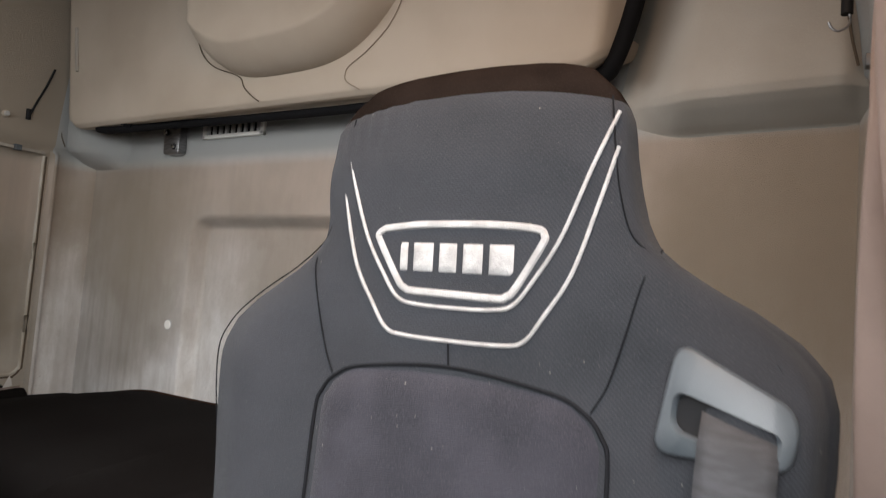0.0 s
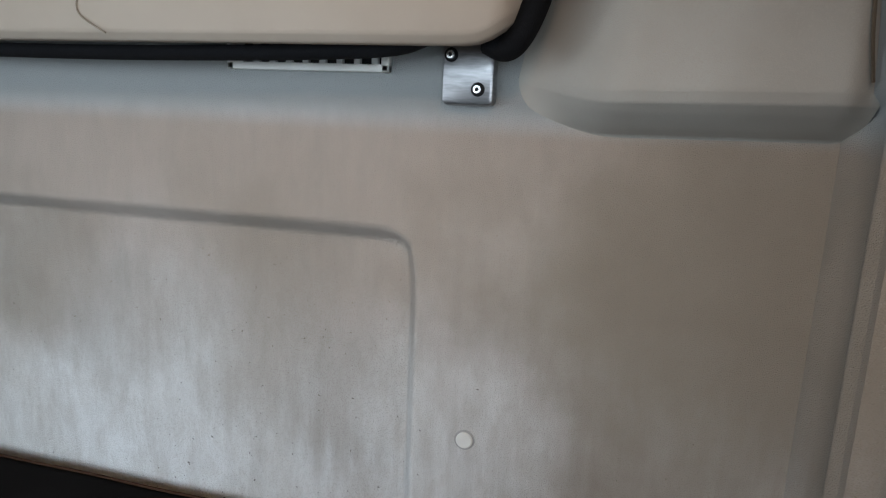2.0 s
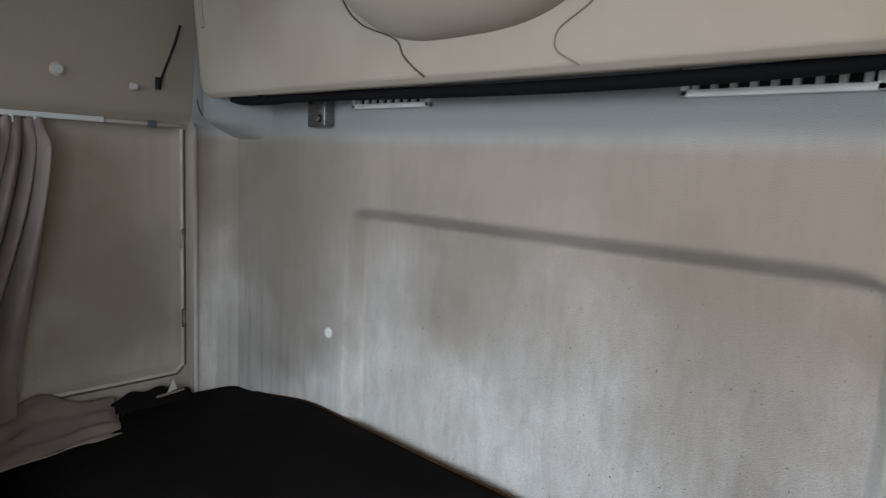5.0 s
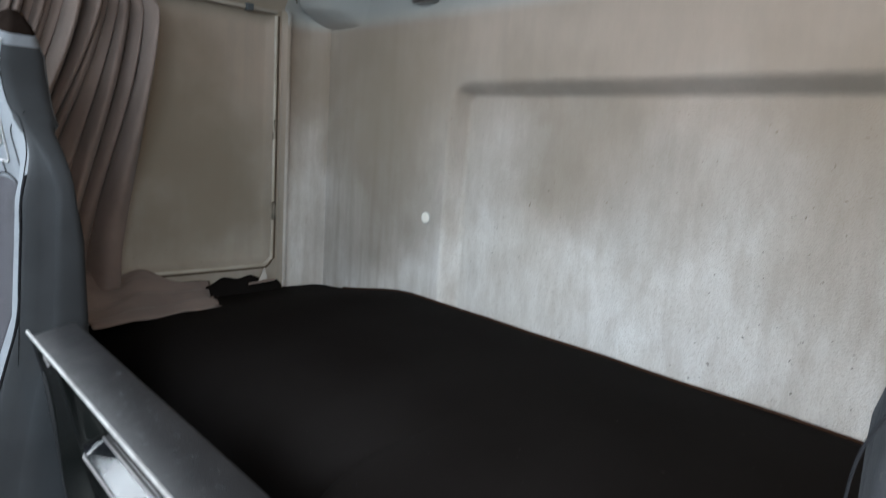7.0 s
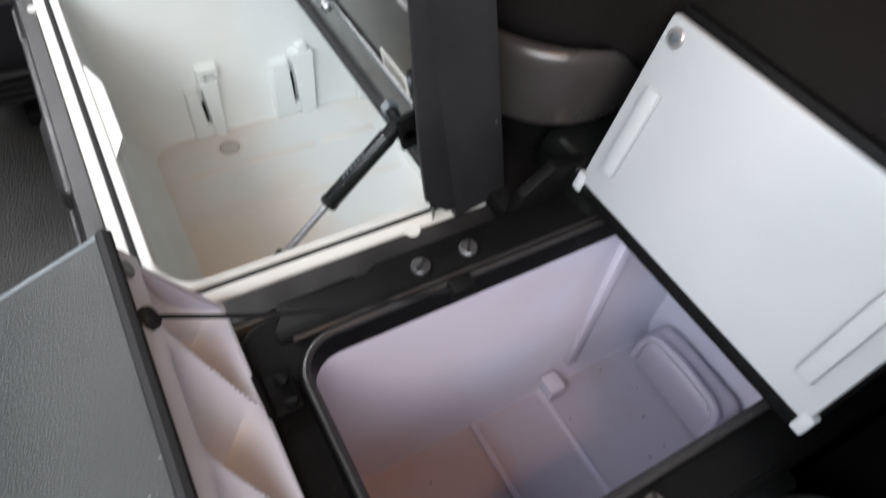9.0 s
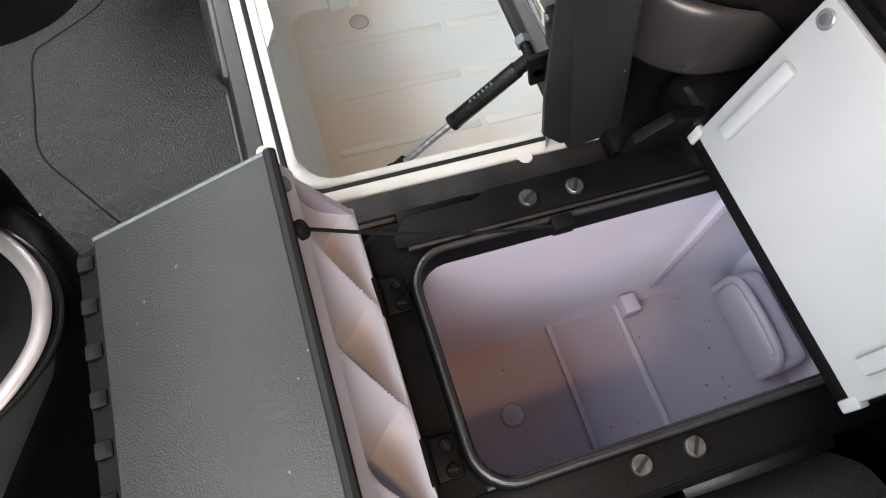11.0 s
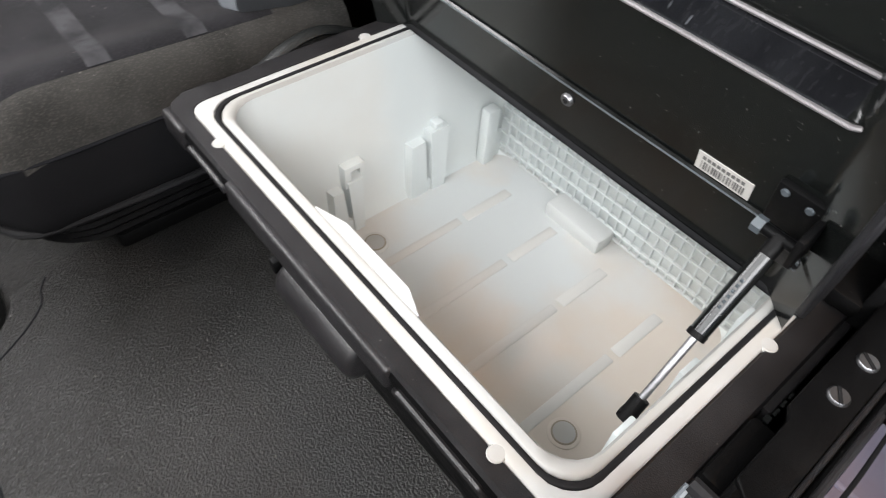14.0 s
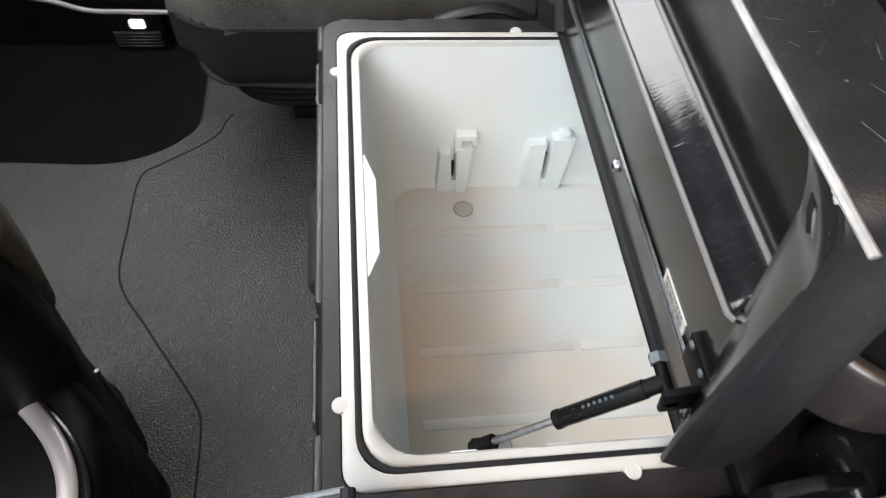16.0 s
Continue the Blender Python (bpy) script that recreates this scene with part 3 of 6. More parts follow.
# the floor: a raised grained mat beside the seats, with a lower footwell before the passenger seat
def floor():
    edge = curve_points([(-1.12, -1.36), (-0.80, -1.35), (-0.675, -1.348), (-0.61, -1.352), (-0.565, -1.378), (-0.525, -1.432), (-0.503, -1.515), (-0.512, -1.684), (-0.53, -2.15)], 5)
    rim = [(p.x, p.y) for p in edge]
    bm = bmesh.new()
    top = [(x, y, 0.0) for x, y in rim] + [(1.13, -2.15, 0), (1.13, 0.02, 0), (-1.13, 0.02, 0)]
    vt = [bm.verts.new(p) for p in top]
    bm.faces.new(vt)
    n = len(rim)
    last = vt[:n]
    for drop, push in ((-0.006, 0.010), (-0.020, 0.016), (-0.20, 0.03), (-0.27, 0.0)):
        nxt = []
        for i, (x, y) in enumerate(rim):
            a, b = Vector(rim[max(i - 1, 0)]), Vector(rim[min(i + 1, n - 1)])
            d = (b - a).normalized()
            nxt.append(bm.verts.new((x - d.y * -push * -1, y + d.x * -push, drop)))
        for i in range(n - 1):
            bm.faces.new((last[i], last[i + 1], nxt[i + 1], nxt[i]))
        last = nxt
    f = part("floor", bm, FLOORMAT, sharp=0.6)
    tagged(f, "black grained rubber floor mat, dusty and scuffed", "floor", kind="structure")
    well = part("floor_footwell", grid(lambda u, v: (-1.13 + 0.75 * u, -2.15 + 0.95 * v, -0.25 + 0.004 * math.sin(9 * u) * math.sin(7 * v)), 8, 8), FOOTMAT)
    tagged(well, "dark footwell floor below the passenger seat", "floor", kind="structure")
    under = part("floor_underside", box(-1.2, 1.2, -2.2, 0.05, -0.36, -0.30), GREYSHELL)
    tagged(under, "underside of the cab floor", "floor", kind="structure")
    seam = curve_points([(-0.62, -1.300), (-0.600, -1.313), (-0.572, -1.322), (-0.54, -1.355), (-0.50, -1.415), (-0.468, -1.447), (-0.36, -1.450), (-0.262, -1.446), (-0.174, -1.391), (-0.09, -1.333), (-0.05, -1.308), (-0.018, -1.299), (0.065, -1.298), (0.16, -1.30)], 6)
    tagged(part("mat_seam", tube([(p.x, p.y, 0.0003) for p in seam], 0.0016, 6, 0.6), SEAM), "dark joint between two pieces of floor mat", "joint", kind="structure")


floor()

# right and left shoulders of the rear wall under the roof, with a hollow underside
def shoulder(s, x_in, x_out, name, soft_in):
    """A swelling of the lining: a flat dark underside that runs out to a point, and a face with a long soft inner side."""
    prof = [(0.004, 1.306), (-0.004, 1.3125), (-0.030, 1.322), (-0.075, 1.342), (-0.094, 1.353), (-0.102, 1.367), (-0.105, 1.40), (-0.107, 1.48), (-0.110, 1.70), (-0.11, 2.06)]

    def f(u, v):
        x = x_in + (x_out - x_in) * u
        ramp = sm(0.0, soft_in, u) ** 1.1 * (1 - 0.25 * sm(0.9, 1.0, u))
        k = v * (len(prof) - 1)
        i = min(int(k), len(prof) - 2)
        y = prof[i][0] + (prof[i + 1][0] - prof[i][0]) * (k - i)
        z = prof[i][1] + (prof[i + 1][1] - prof[i][1]) * (k - i)
        lean = 0.16 * max(0.0, z - 1.36) * (1 - sm(0.3, 0.9, u))
        return (s * (x + lean), y * ramp + 0.004 * (1 - ramp), z + 0.030 * (1 - sm(0.0, 0.35, u)) * (1 - sm(1.31, 1.5, z)) + 0.008 * u)
    ob = part(name, grid(f, 48, 45), SHOULDER if s > 0 else LINING, sharp=1.2)
    return tagged(ob, "beige moulded shoulder of the rear wall", "wall", kind="structure")


shoulder(1, 0.672, 1.115, "wall_shoulder_right", 0.40)
shoulder(-1, 0.86, 1.10, "wall_shoulder_left", 0.8)


def wall_plug(x, z):
    r = thing("wall_plug", (x, 0.0, z), "white plastic cover plug in the stained wall lining", "plug", "plugs in the rear wall")
    part("cap", disc((x, -0.001, z), (0, -1, 0), 0.0135, 0.004), PAPERWHITE, r)
    part("collar", disc((x, 0.0, z), (0, -1, 0), 0.0165, 0.0016), OFFWHITE, r)


wall_plug(-0.617, 0.836)
wall_plug(0.646, 0.836)


def wall_vent(x0, x1):
    z0, z1 = 1.389, 1.433
    r = thing("wall_vent", ((x0 + x1) / 2, -0.006, z0), "white plastic air vent with dark slots above a strap", "vent", "vents in the rear wall")
    bm = bmesh.new()
    box(x0, x1, -0.012, 0.002, z0, z0 + 0.011, 0.002, bm=bm)
    box(x0, x1, -0.012, 0.002, z1 - 0.006, z1, 0.002, bm=bm)
    box(x0, x0 + 0.012, -0.012, 0.002, z0, z1, 0.002, bm=bm)
    box(x1 - 0.012, x1, -0.012, 0.002, z0, z1, 0.002, bm=bm)
    part("frame", bm, PAPERWHITE, r)
    part("backing", box(x0 + 0.004, x1 - 0.004, -0.003, 0.001, z0 + 0.004, z1 - 0.004), RUBBER, r)
    n = 9
    first = None
    for i in range(n):
        x = x0 + 0.022 + (x1 - x0 - 0.044) * i / (n - 1)
        if first is None:
            first = part("slat", box(x - 0.005, x + 0.005, -0.011, -0.003, z0 + 0.009, z1 - 0.004, 0.001, 1), WHITEPL, r)
            x_first = x
        else:
            twin(first, (x - x_first, 0, 0), r)


wall_vent(0.247, 0.510)
wall_vent(-0.535, -0.285)


def bunk_bracket(x, s):
    r = thing("bunk_bracket", (x, -0.02, 1.35), "bare steel bunk bracket with two bolts on the rear wall", "bracket", "brackets of the upper bunk")
    bm = plate([(x - 0.036, 1.352), (x - 0.031, 1.347), (x + 0.031, 1.347), (x + 0.036, 1.352), (x + 0.036, 1.43), (x - 0.036, 1.43)], "y", -0.030, -0.002, 0.003)
    part("plate", bm, METAL, r)
    arm = loft([[(x - 0.03, -0.030, 1.425), (x + 0.03, -0.030, 1.425), (x + 0.03, -0.008, 1.425), (x - 0.03, -0.008, 1.425)],
                [(x - 0.022, -0.05, 1.45), (x + 0.02, -0.05, 1.45), (x + 0.02, -0.02, 1.45), (x - 0.022, -0.02, 1.45)]])
    part("arm", arm, METAL, r)
    for dx, z in ((-0.024 * s, 1.413), (0.015 * s, 1.368)):
        b = part("bolt", disc((x + dx, -0.030, z), (0, -1, 0), 0.0095, 0.003, 18), RUBBER, r, "dark washer")
        part("bolt_head", disc((x + dx, -0.033, z), (0, -1, 0), 0.0062, 0.005, 12), CHROME, b)
        part("socket", disc((x + dx, -0.0378, z), (0, -1, 0), 0.003, 0.0006, 6), RUBBER, b)


bunk_bracket(0.631, 1)
bunk_bracket(-0.649, 1)


# ---- the upper bunk, folded up against the rear wall ----
def upper_bunk():
    r = thing("upper_bunk", (-0.13, -0.1, 1.41), "beige upper bunk folded up against the rear wall", "bunk")
    x0, x1 = -1.005, 0.724

    def face(u, v):
        # v runs from the rear of the underside round the front lip and up the face
        prof = [(-0.045, 1.432), (-0.09, 1.424), (-0.125, 1.414), (-0.146, 1.414), (-0.158, 1.424), (-0.163, 1.445), (-0.166, 1.50), (-0.175, 1.62), (-0.19, 1.80), (-0.21, 2.04)]
        k = v * (len(prof) - 1)
        i = min(int(k), len(prof) - 2)
        y = prof[i][0] + (prof[i + 1][0] - prof[i][0]) * (k - i)
        z = prof[i][1] + (prof[i + 1][1] - prof[i][1]) * (k - i)
        x = x0 + (x1 - x0) * u
        c = 0.075
        lift = 0.0
        for d, top in ((x - x0, 0.085), (x1 - x, 0.075)):
            if d < c:
                lift = max(lift, top * (1 - math.sqrt(max(0, 1 - ((c - d) / c) ** 2))))
        fade = 1 - sm(1.45, 1.75, z)
        z += lift * fade
        end = min(x - x0, x1 - x)
        y += 0.05 * (1 - sm(0, 0.03, end))
        x += 0.10 * max(0.0, z - 1.44) * sm(0.5, 1.0, u) - 0.03 * max(0.0, z - 1.44) * (1 - sm(0, 0.5, u))
        return (x, y, z)

    us = 60
    bm = grid(lambda u, v: face(0.5 - 0.5 * math.cos(math.pi * u), v), us, 36)
    part("shell", bm, BEIGE, r, sharp=1.3)
    # the bulging pocket in the middle of the face
    def pocket(u, v):
        a = 2 * u - 1
        x = -0.055 + 0.305 * a
        low = 1.476 + 0.010 * u + 0.125 * abs(a) ** 3.2
        z = low + (2.08 - low) * v ** 2.4
        dv = z - low
        side = min(u, 1 - u) * 0.61
        out = 0.100 * min(1.0, (dv / 0.055)) ** 0.42 if dv < 0.055 else 0.100
        out *= (1 - (1 - min(1.0, side / 0.055)) ** 2.6)
        return (x + 0.06 * (z - 1.5), -0.160 - 0.08 * (z - 1.5) - out, z)
    part("pocket", grid(pocket, 70, 64), BEIGE, r, sharp=1.4)
    def on_face(x, z):
        return (x, -0.1645 - 0.075 * max(0, z - 1.45), z)
    for k, pts in enumerate(([(-0.385, 1.66), (-0.378, 1.605), (-0.355, 1.56), (-0.31, 1.525), (-0.24, 1.500), (-0.212, 1.485), (-0.200, 1.462), (-0.17, 1.437), (-0.145, 1.422)],
                [(0.285, 1.70), (0.275, 1.62), (0.24, 1.555), (0.18, 1.505), (0.133, 1.478), (0.122, 1.462), (0.126, 1.443), (0.165, 1.421)])):
        part("joint", tube(curve_points([on_face(*p) for p in pts], 5), (0.0016, 0.0012)[k], 6), (mat_joint, FAINTJOINT)[k], r, ("brown joint line", "faint joint line")[k])
    part("end_groove", tube(curve_points([on_face(-0.945, 1.72), on_face(-0.94, 1.64), on_face(-0.932, 1.585)], 4), 0.006, 8), GREYSHELL, r)
    return r


upper_bunk()


def strap():
    pts = curve_points([(-0.865, -0.128, 1.412), (-0.80, -0.128, 1.404), (-0.70, -0.12, 1.404), (-0.60, -0.105, 1.409), (-0.45, -0.10, 1.408), (-0.2, -0.10, 1.404), (0.1, -0.10, 1.402),
                        (0.35, -0.10, 1.405), (0.50, -0.10, 1.410), (0.56, -0.10, 1.416), (0.60, -0.10, 1.428), (0.66, -0.09, 1.432)], 5)
    r = thing("bunk_strap", (-0.1, -0.10, 1.404), "black webbing strap stretched under the upper bunk", "strap")
    part("band", tube(pts, 0.012, 10, 0.9), STRAP, r)
    part("loose_end", tube(curve_points([(-0.70, -0.13, 1.408), (-0.73, -0.14, 1.418), (-0.765, -0.148, 1.428)], 4), 0.006, 8), STRAP, r)
    edge = curve_points([(0.670, -0.095, 1.425), (0.695, -0.10, 1.416), (0.716, -0.115, 1.434), (0.735, -0.12, 1.48), (0.752, -0.125, 1.54), (0.768, -0.13, 1.62), (0.785, -0.135, 1.72), (0.80, -0.14, 1.85), (0.82, -0.14, 2.04)], 6)
    t = part("bunk_edge_seal", tube(edge, 0.017, 10, 1.0, (0, 1, 0)), STRAP)
    tagged(t, "black padded seal along the end of the upper bunk", "seal")


strap()


# ---- cords, studs, rails at the sides ----
def cord(name, pts, hook):
    r = thing(name, pts[-1], "black elastic cord with a hook hanging beside the upper bunk", "cord", "elastic cords beside the bunk")
    part("cord", tube(curve_points(pts, 6), 0.0035, 8), RUBBER, r)
    a = Vector(pts[-1])
    part("end_sleeve", tube([a + Vector((0, 0, 0.028)), a, a - Vector((0, 0, 0.004))], 0.0075, 10), RUBBER, r)
    if hook:
        h = [a + Vector(q) for q in ((0.002, 0, 0), (0.004, 0, -0.012), (0.000, 0, -0.022), (-0.010, 0, -0.026), (-0.018, 0, -0.020), (-0.021, 0, -0.012))]
        part("hook", tube(curve_points(h, 5), 0.0018, 8), METAL, r)


cord("elastic_cord", [(-1.040, -0.185, 1.60), (-1.058, -0.195, 1.545), (-1.075, -0.21, 1.49), (-1.085, -0.225, 1.437)], False)
cord("elastic_cord", [(1.062, -0.245, 1.56), (1.066, -0.25, 1.50), (1.072, -0.26, 1.45), (1.075, -0.265, 1.405)], True)


def stud(y, z, rad, x=-1.092):
    r = thing("lining_stud", (x, y, z), "beige press stud holding the side lining", "stud", "studs in the side lining")
    part("cap", disc((x, y, z), (1, 0, 0), rad, 0.010), OFFWHITE, r)
    part("washer", disc((x, y, z), (1, 0, 0), rad * 1.35, 0.004), BEIGE, r)


stud(-0.462, 1.455, 0.0125)
stud(-0.285, 1.435, 0.008)


def seam_line(name, pts, rad, label):
    tagged(part(name, tube(curve_points(pts, 5), rad, 6), mat_joint), label, "joint", kind="structure")


seam_line("lining_joint_left", [(-1.083, -1.0, 1.553), (-1.083, -0.6, 1.546), (-1.084, -0.3, 1.536), (-1.085, -0.15, 1.532)], 0.002, "brown joint in the side lining")
seam_line("corner_joint_left", [(-1.085, -0.115, 1.62), (-1.095, -0.115, 1.50), (-1.10, -0.112, 1.42), (-1.092, -0.10, 1.375)], 0.002, "brown joint beside the bunk end")
seam_line("corner_joint_right", [(1.072, -0.112, 1.75), (1.076, -0.112, 1.55), (1.082, -0.112, 1.45), (1.095, -0.10, 1.385)], 0.0022, "brown joint beside the bunk end")


# pale and dark tubes paint the highlight and shade of the field's edge
LITFELT = mat("lit_felt_edge", (0.52, 0.49, 0.43), 0.9, second=(0.42, 0.38, 0.31), scale=14, bump=0.4, bump_scale=700)
for felt, off, rad, what in ((LITFELT, 0.0, 0.0045, "edge highlight of the side lining's field, drawn as a pale tube"), (mat_joint, 0.0085, 0.0028, "edge shade of the side lining's field, drawn as a dark tube")):
    border = [(-1.1195, -0.148 + off, 1.335), (-1.1195, -0.148 + off, 1.0), (-1.1195, -0.148 + off, 0.685), (-1.1195, -0.152 + off, 0.658), (-1.1195, -0.170 + off, 0.642 - off), (-1.1195, -0.20, 0.638 - off), (-1.1195, -0.5, 0.638 - off), (-1.1195, -0.95, 0.638 - off)]
    tagged(part("lining_border", tube(curve_points(border, 6), rad, 8), felt), what, "trim", kind="structure")


def curtain_rail(s):
    r = thing("curtain_rail", (s * 1.11, -0.5, 1.345), "thin white metal curtain rail on the side wall", "rail", "curtain rails")
    part("rail", box(min(s * 1.117, s * 1.103), max(s * 1.117, s * 1.103), -1.25, -0.355, 1.338, 1.352, 0.002), WHITEPL, r)
    part("rail_end", box(min(s * 1.117, s * 1.106), max(s * 1.117, s * 1.106), -0.355, -0.15, 1.338, 1.348, 0.002), GREYSHELL, r)
    part("end_stop", box(min(s * 1.116, s * 1.098), max(s * 1.116, s * 1.098), -0.245, -0.225, 1.334, 1.352, 0.002), GREYPLASTIC, r)


curtain_rail(-1)
curtain_rail(1)


def curtain(s, y_rear_top, y_rear_bot, y_front, z_bot, folds, label, out=0.0, flat=1.0, drag=0.0):
    """Gathered cloth: narrow deep folds at the rail, wider and slanting ones below, drawn in towards the seat."""
    def f(u, v):
        top = y_rear_top + (y_front - y_rear_top) * u
        bot = y_rear_bot + (y_front - 0.22 * drag - y_rear_bot) * (u * (1 - drag) + u ** 0.62 * drag)
        y = top + (bot - top) * sm(-0.1, 1.05, v) + 0.006 * math.sin(math.pi * v) * (1 - u) ** 2
        w = u + 0.024 * math.sin(11 * u + 1.2 * v) + 0.012 * math.sin(27 * u - 2.2 * v + 1.0)
        ph = 2 * math.pi * 1.0 * folds * w
        big = 0.31 * ph + 1.5 * v + 0.7
        deep = 0.70 + 0.55 * math.sin(17 * u + 2 * v + 1.0) * math.cos(37 * u - 1.5 * v)
        lower = sm(0.15, 0.75, v)
        amp = 0.006 + 0.034 * max(0.12, deep) ** 1.4 * sm(0, 0.10, v)
        crest = 2.0 * abs(math.sin(0.5 * ph)) ** 1.5 * (1 - 0.35 * lower)
        fall = (0.5 + 0.5 * math.sin(big)) ** 1.3
        x = 1.100 + out - flat * (amp * crest + (0.012 + 0.030 * lower) * fall) - 0.02 * sm(0.85, 1.0, v)
        y += 0.006 * math.sin(ph) * (1 - 0.5 * v) * flat
        z = 1.340 - (1.340 - z_bot) * v - 0.012 * abs(math.cos(ph * 0.5)) * (1 - sm(0, 0.08, v)) + 0.006 * math.sin(ph) * sm(0.8, 1, v)
        return (s * x, y, z)
    r = thing("curtain", (s * 1.07, (y_rear_top + y_front) / 2, z_bot), label, "curtain", "side curtains")
    part("cloth", cloth(f, folds * 26, 48, (s * 0.002, 0, 0)), CURTAIN, r, sharp=2.0)
    first = None
    for i in range(9):
        y = y_rear_top + (y_front - y_rear_top) * (i + 0.3) / 9
        if first is None:
            first, y0 = part("glider", box(min(s * 1.108, s * 1.082), max(s * 1.108, s * 1.082), y - 0.004, y + 0.004, 1.322, 1.341, 0.002, 1), WHITEPL, r), y
        else:
            twin(first, (0, y - y0, 0), r)


curtain(-1, -0.498, -0.590, -0.93, 0.62, 20, "taupe curtain gathered in deep folds on the passenger side", drag=1.0)
curtain(1, -0.60, -0.62, -0.80, 0.60, 5, "taupe curtain gathered beside the driver seat", 0.028, 0.5)


# ---- mattress and what lies on it ----
def mattress_top(x):
    return 0.639 - 0.062 * sm(0.62, 1.08, -x) - 0.05 * sm(0.85, 1.08, x)


def bulge(x):
    return math.sqrt(max(0.0, 1 - ((x - 0.075) / 0.107) ** 2))


def mattress_front(x):
    return -0.655 - 0.110 * bulge(x)


def mattress():
    n = 330
    rings = []
    for i in range(n + 1):
        x = -1.105 + 2.21 * i / n
        t = mattress_top(x)
        yf = mattress_front(x)
        e = min(1, min(i, n - i) / 9)
        k = 1 - (1 - e) ** 2
        low = 0.495 + 0.029 * sm(0.0, 0.3, bulge(x))
        prof = []
        for y, z in ((0.008, low), (0.008, t - 0.02), (-0.004, t - 0.004), (-0.03, t), (-0.15, t + 0.004), (-0.32, t + 0.005), (-0.46, t + 0.001), (yf + 0.085, t - 0.007), (yf + 0.045, t - 0.022),
                     (yf + 0.018, t - 0.046), (yf + 0.003, max(t - 0.078, low + 0.03)), (yf, max(t - 0.11, low + 0.02)), (yf + 0.004, low + 0.012), (yf + 0.03 - 0.022 * bulge(x), low)):
            zz = low + 0.03 + (z - low - 0.03) * (0.75 + 0.25 * k) if z > low + 0.03 else z
            zz += 0.004 * noise.noise(Vector((x * 4, y * 5, 1.3))) if z > low + 0.05 else 0
            prof.append((x, y, zz))
        rings.append(prof)
    m = part("mattress", loft(rings), BLACKCLOTH, sharp=1.4)
    tagged(m, "black cloth-covered mattress on the lower bunk", "mattress")
    edge = [(x, -0.008, mattress_top(x) - 0.0012 + 0.004 * noise.noise(Vector((x * 4, -0.04, 1.3)))) for x in [-0.95 + 0.05 * i for i in range(35)]]
    part("piping", tube(edge, 0.0028, 6), mat("brown_piping", (0.050, 0.026, 0.016), 0.95, spec=0.1), m, "brown piping along the wall")


mattress()


def bunk_base():
    bm = box(-1.1, 0.205, -0.585, 0.0, 0.0, 0.495)
    box(0.495, 1.1, -0.585, 0.0, 0.0, 0.495, bm=bm)
    box(0.205, 0.495, -0.585, 0.0, 0.415, 0.495, bm=bm)
    box(0.205, 0.495, -0.500, 0.0, 0.0, 0.415, bm=bm)
    tagged(part("bunk_base", bm, BLACKPL), "black bunk box under the mattress", "bunk base", kind="structure")
    r = thing("bunk_pillar", (0.13, -0.66, 0.40), "taupe rounded moulding under the bulging mattress edge", "moulding")

    def ring(z, k):
        return [(0.075 + 0.103 * k * math.copysign(abs(math.cos(a)) ** 0.9, math.cos(a)), -0.660 + 0.103 * k * math.copysign(abs(math.sin(a)) ** 0.85, math.sin(a)), z) for a in [2 * math.pi * j / 56 for j in range(56)]]
    part("moulding", loft([ring(0.446, 0.90), ring(0.448, 0.955), ring(0.453, 0.975), ring(0.475, 0.985), ring(0.505, 1.0), ring(0.514, 0.995), ring(0.520, 0.975), ring(0.5235, 0.945), ring(0.5245, 0.90), ring(0.5245, 0.6)]), PEDESTAL, r, sharp=0.9)
    part("foot", loft([ring(0.402, 0.74), ring(0.440, 0.76), ring(0.465, 0.88)]), BLACKPL, r)
    c = thing("cable_guide", (0.12, -0.70, 0.30), "black plastic guide and cover behind the drawers", "guide")
    part("bracket", plate([(-0.775, 0.375), (-0.690, 0.375), (-0.690, 0.440), (-0.735, 0.444), (-0.765, 0.420)], "x", 0.196, 0.208, 0.002), BLACKPL, c)
    part("cover", loft([rrect(0.150, 0.245, -0.715, -0.60, 0.018, 0.36), rrect(0.150, 0.245, -0.715, -0.60, 0.018, 0.425), rrect(0.153, 0.242, -0.712, -0.60, 0.018, 0.436), rrect(0.161, 0.234, -0.704, -0.60, 0.014, 0.441)]), GLOSSBLACK, c, "smooth black cover", sharp=0.8)


bunk_base()


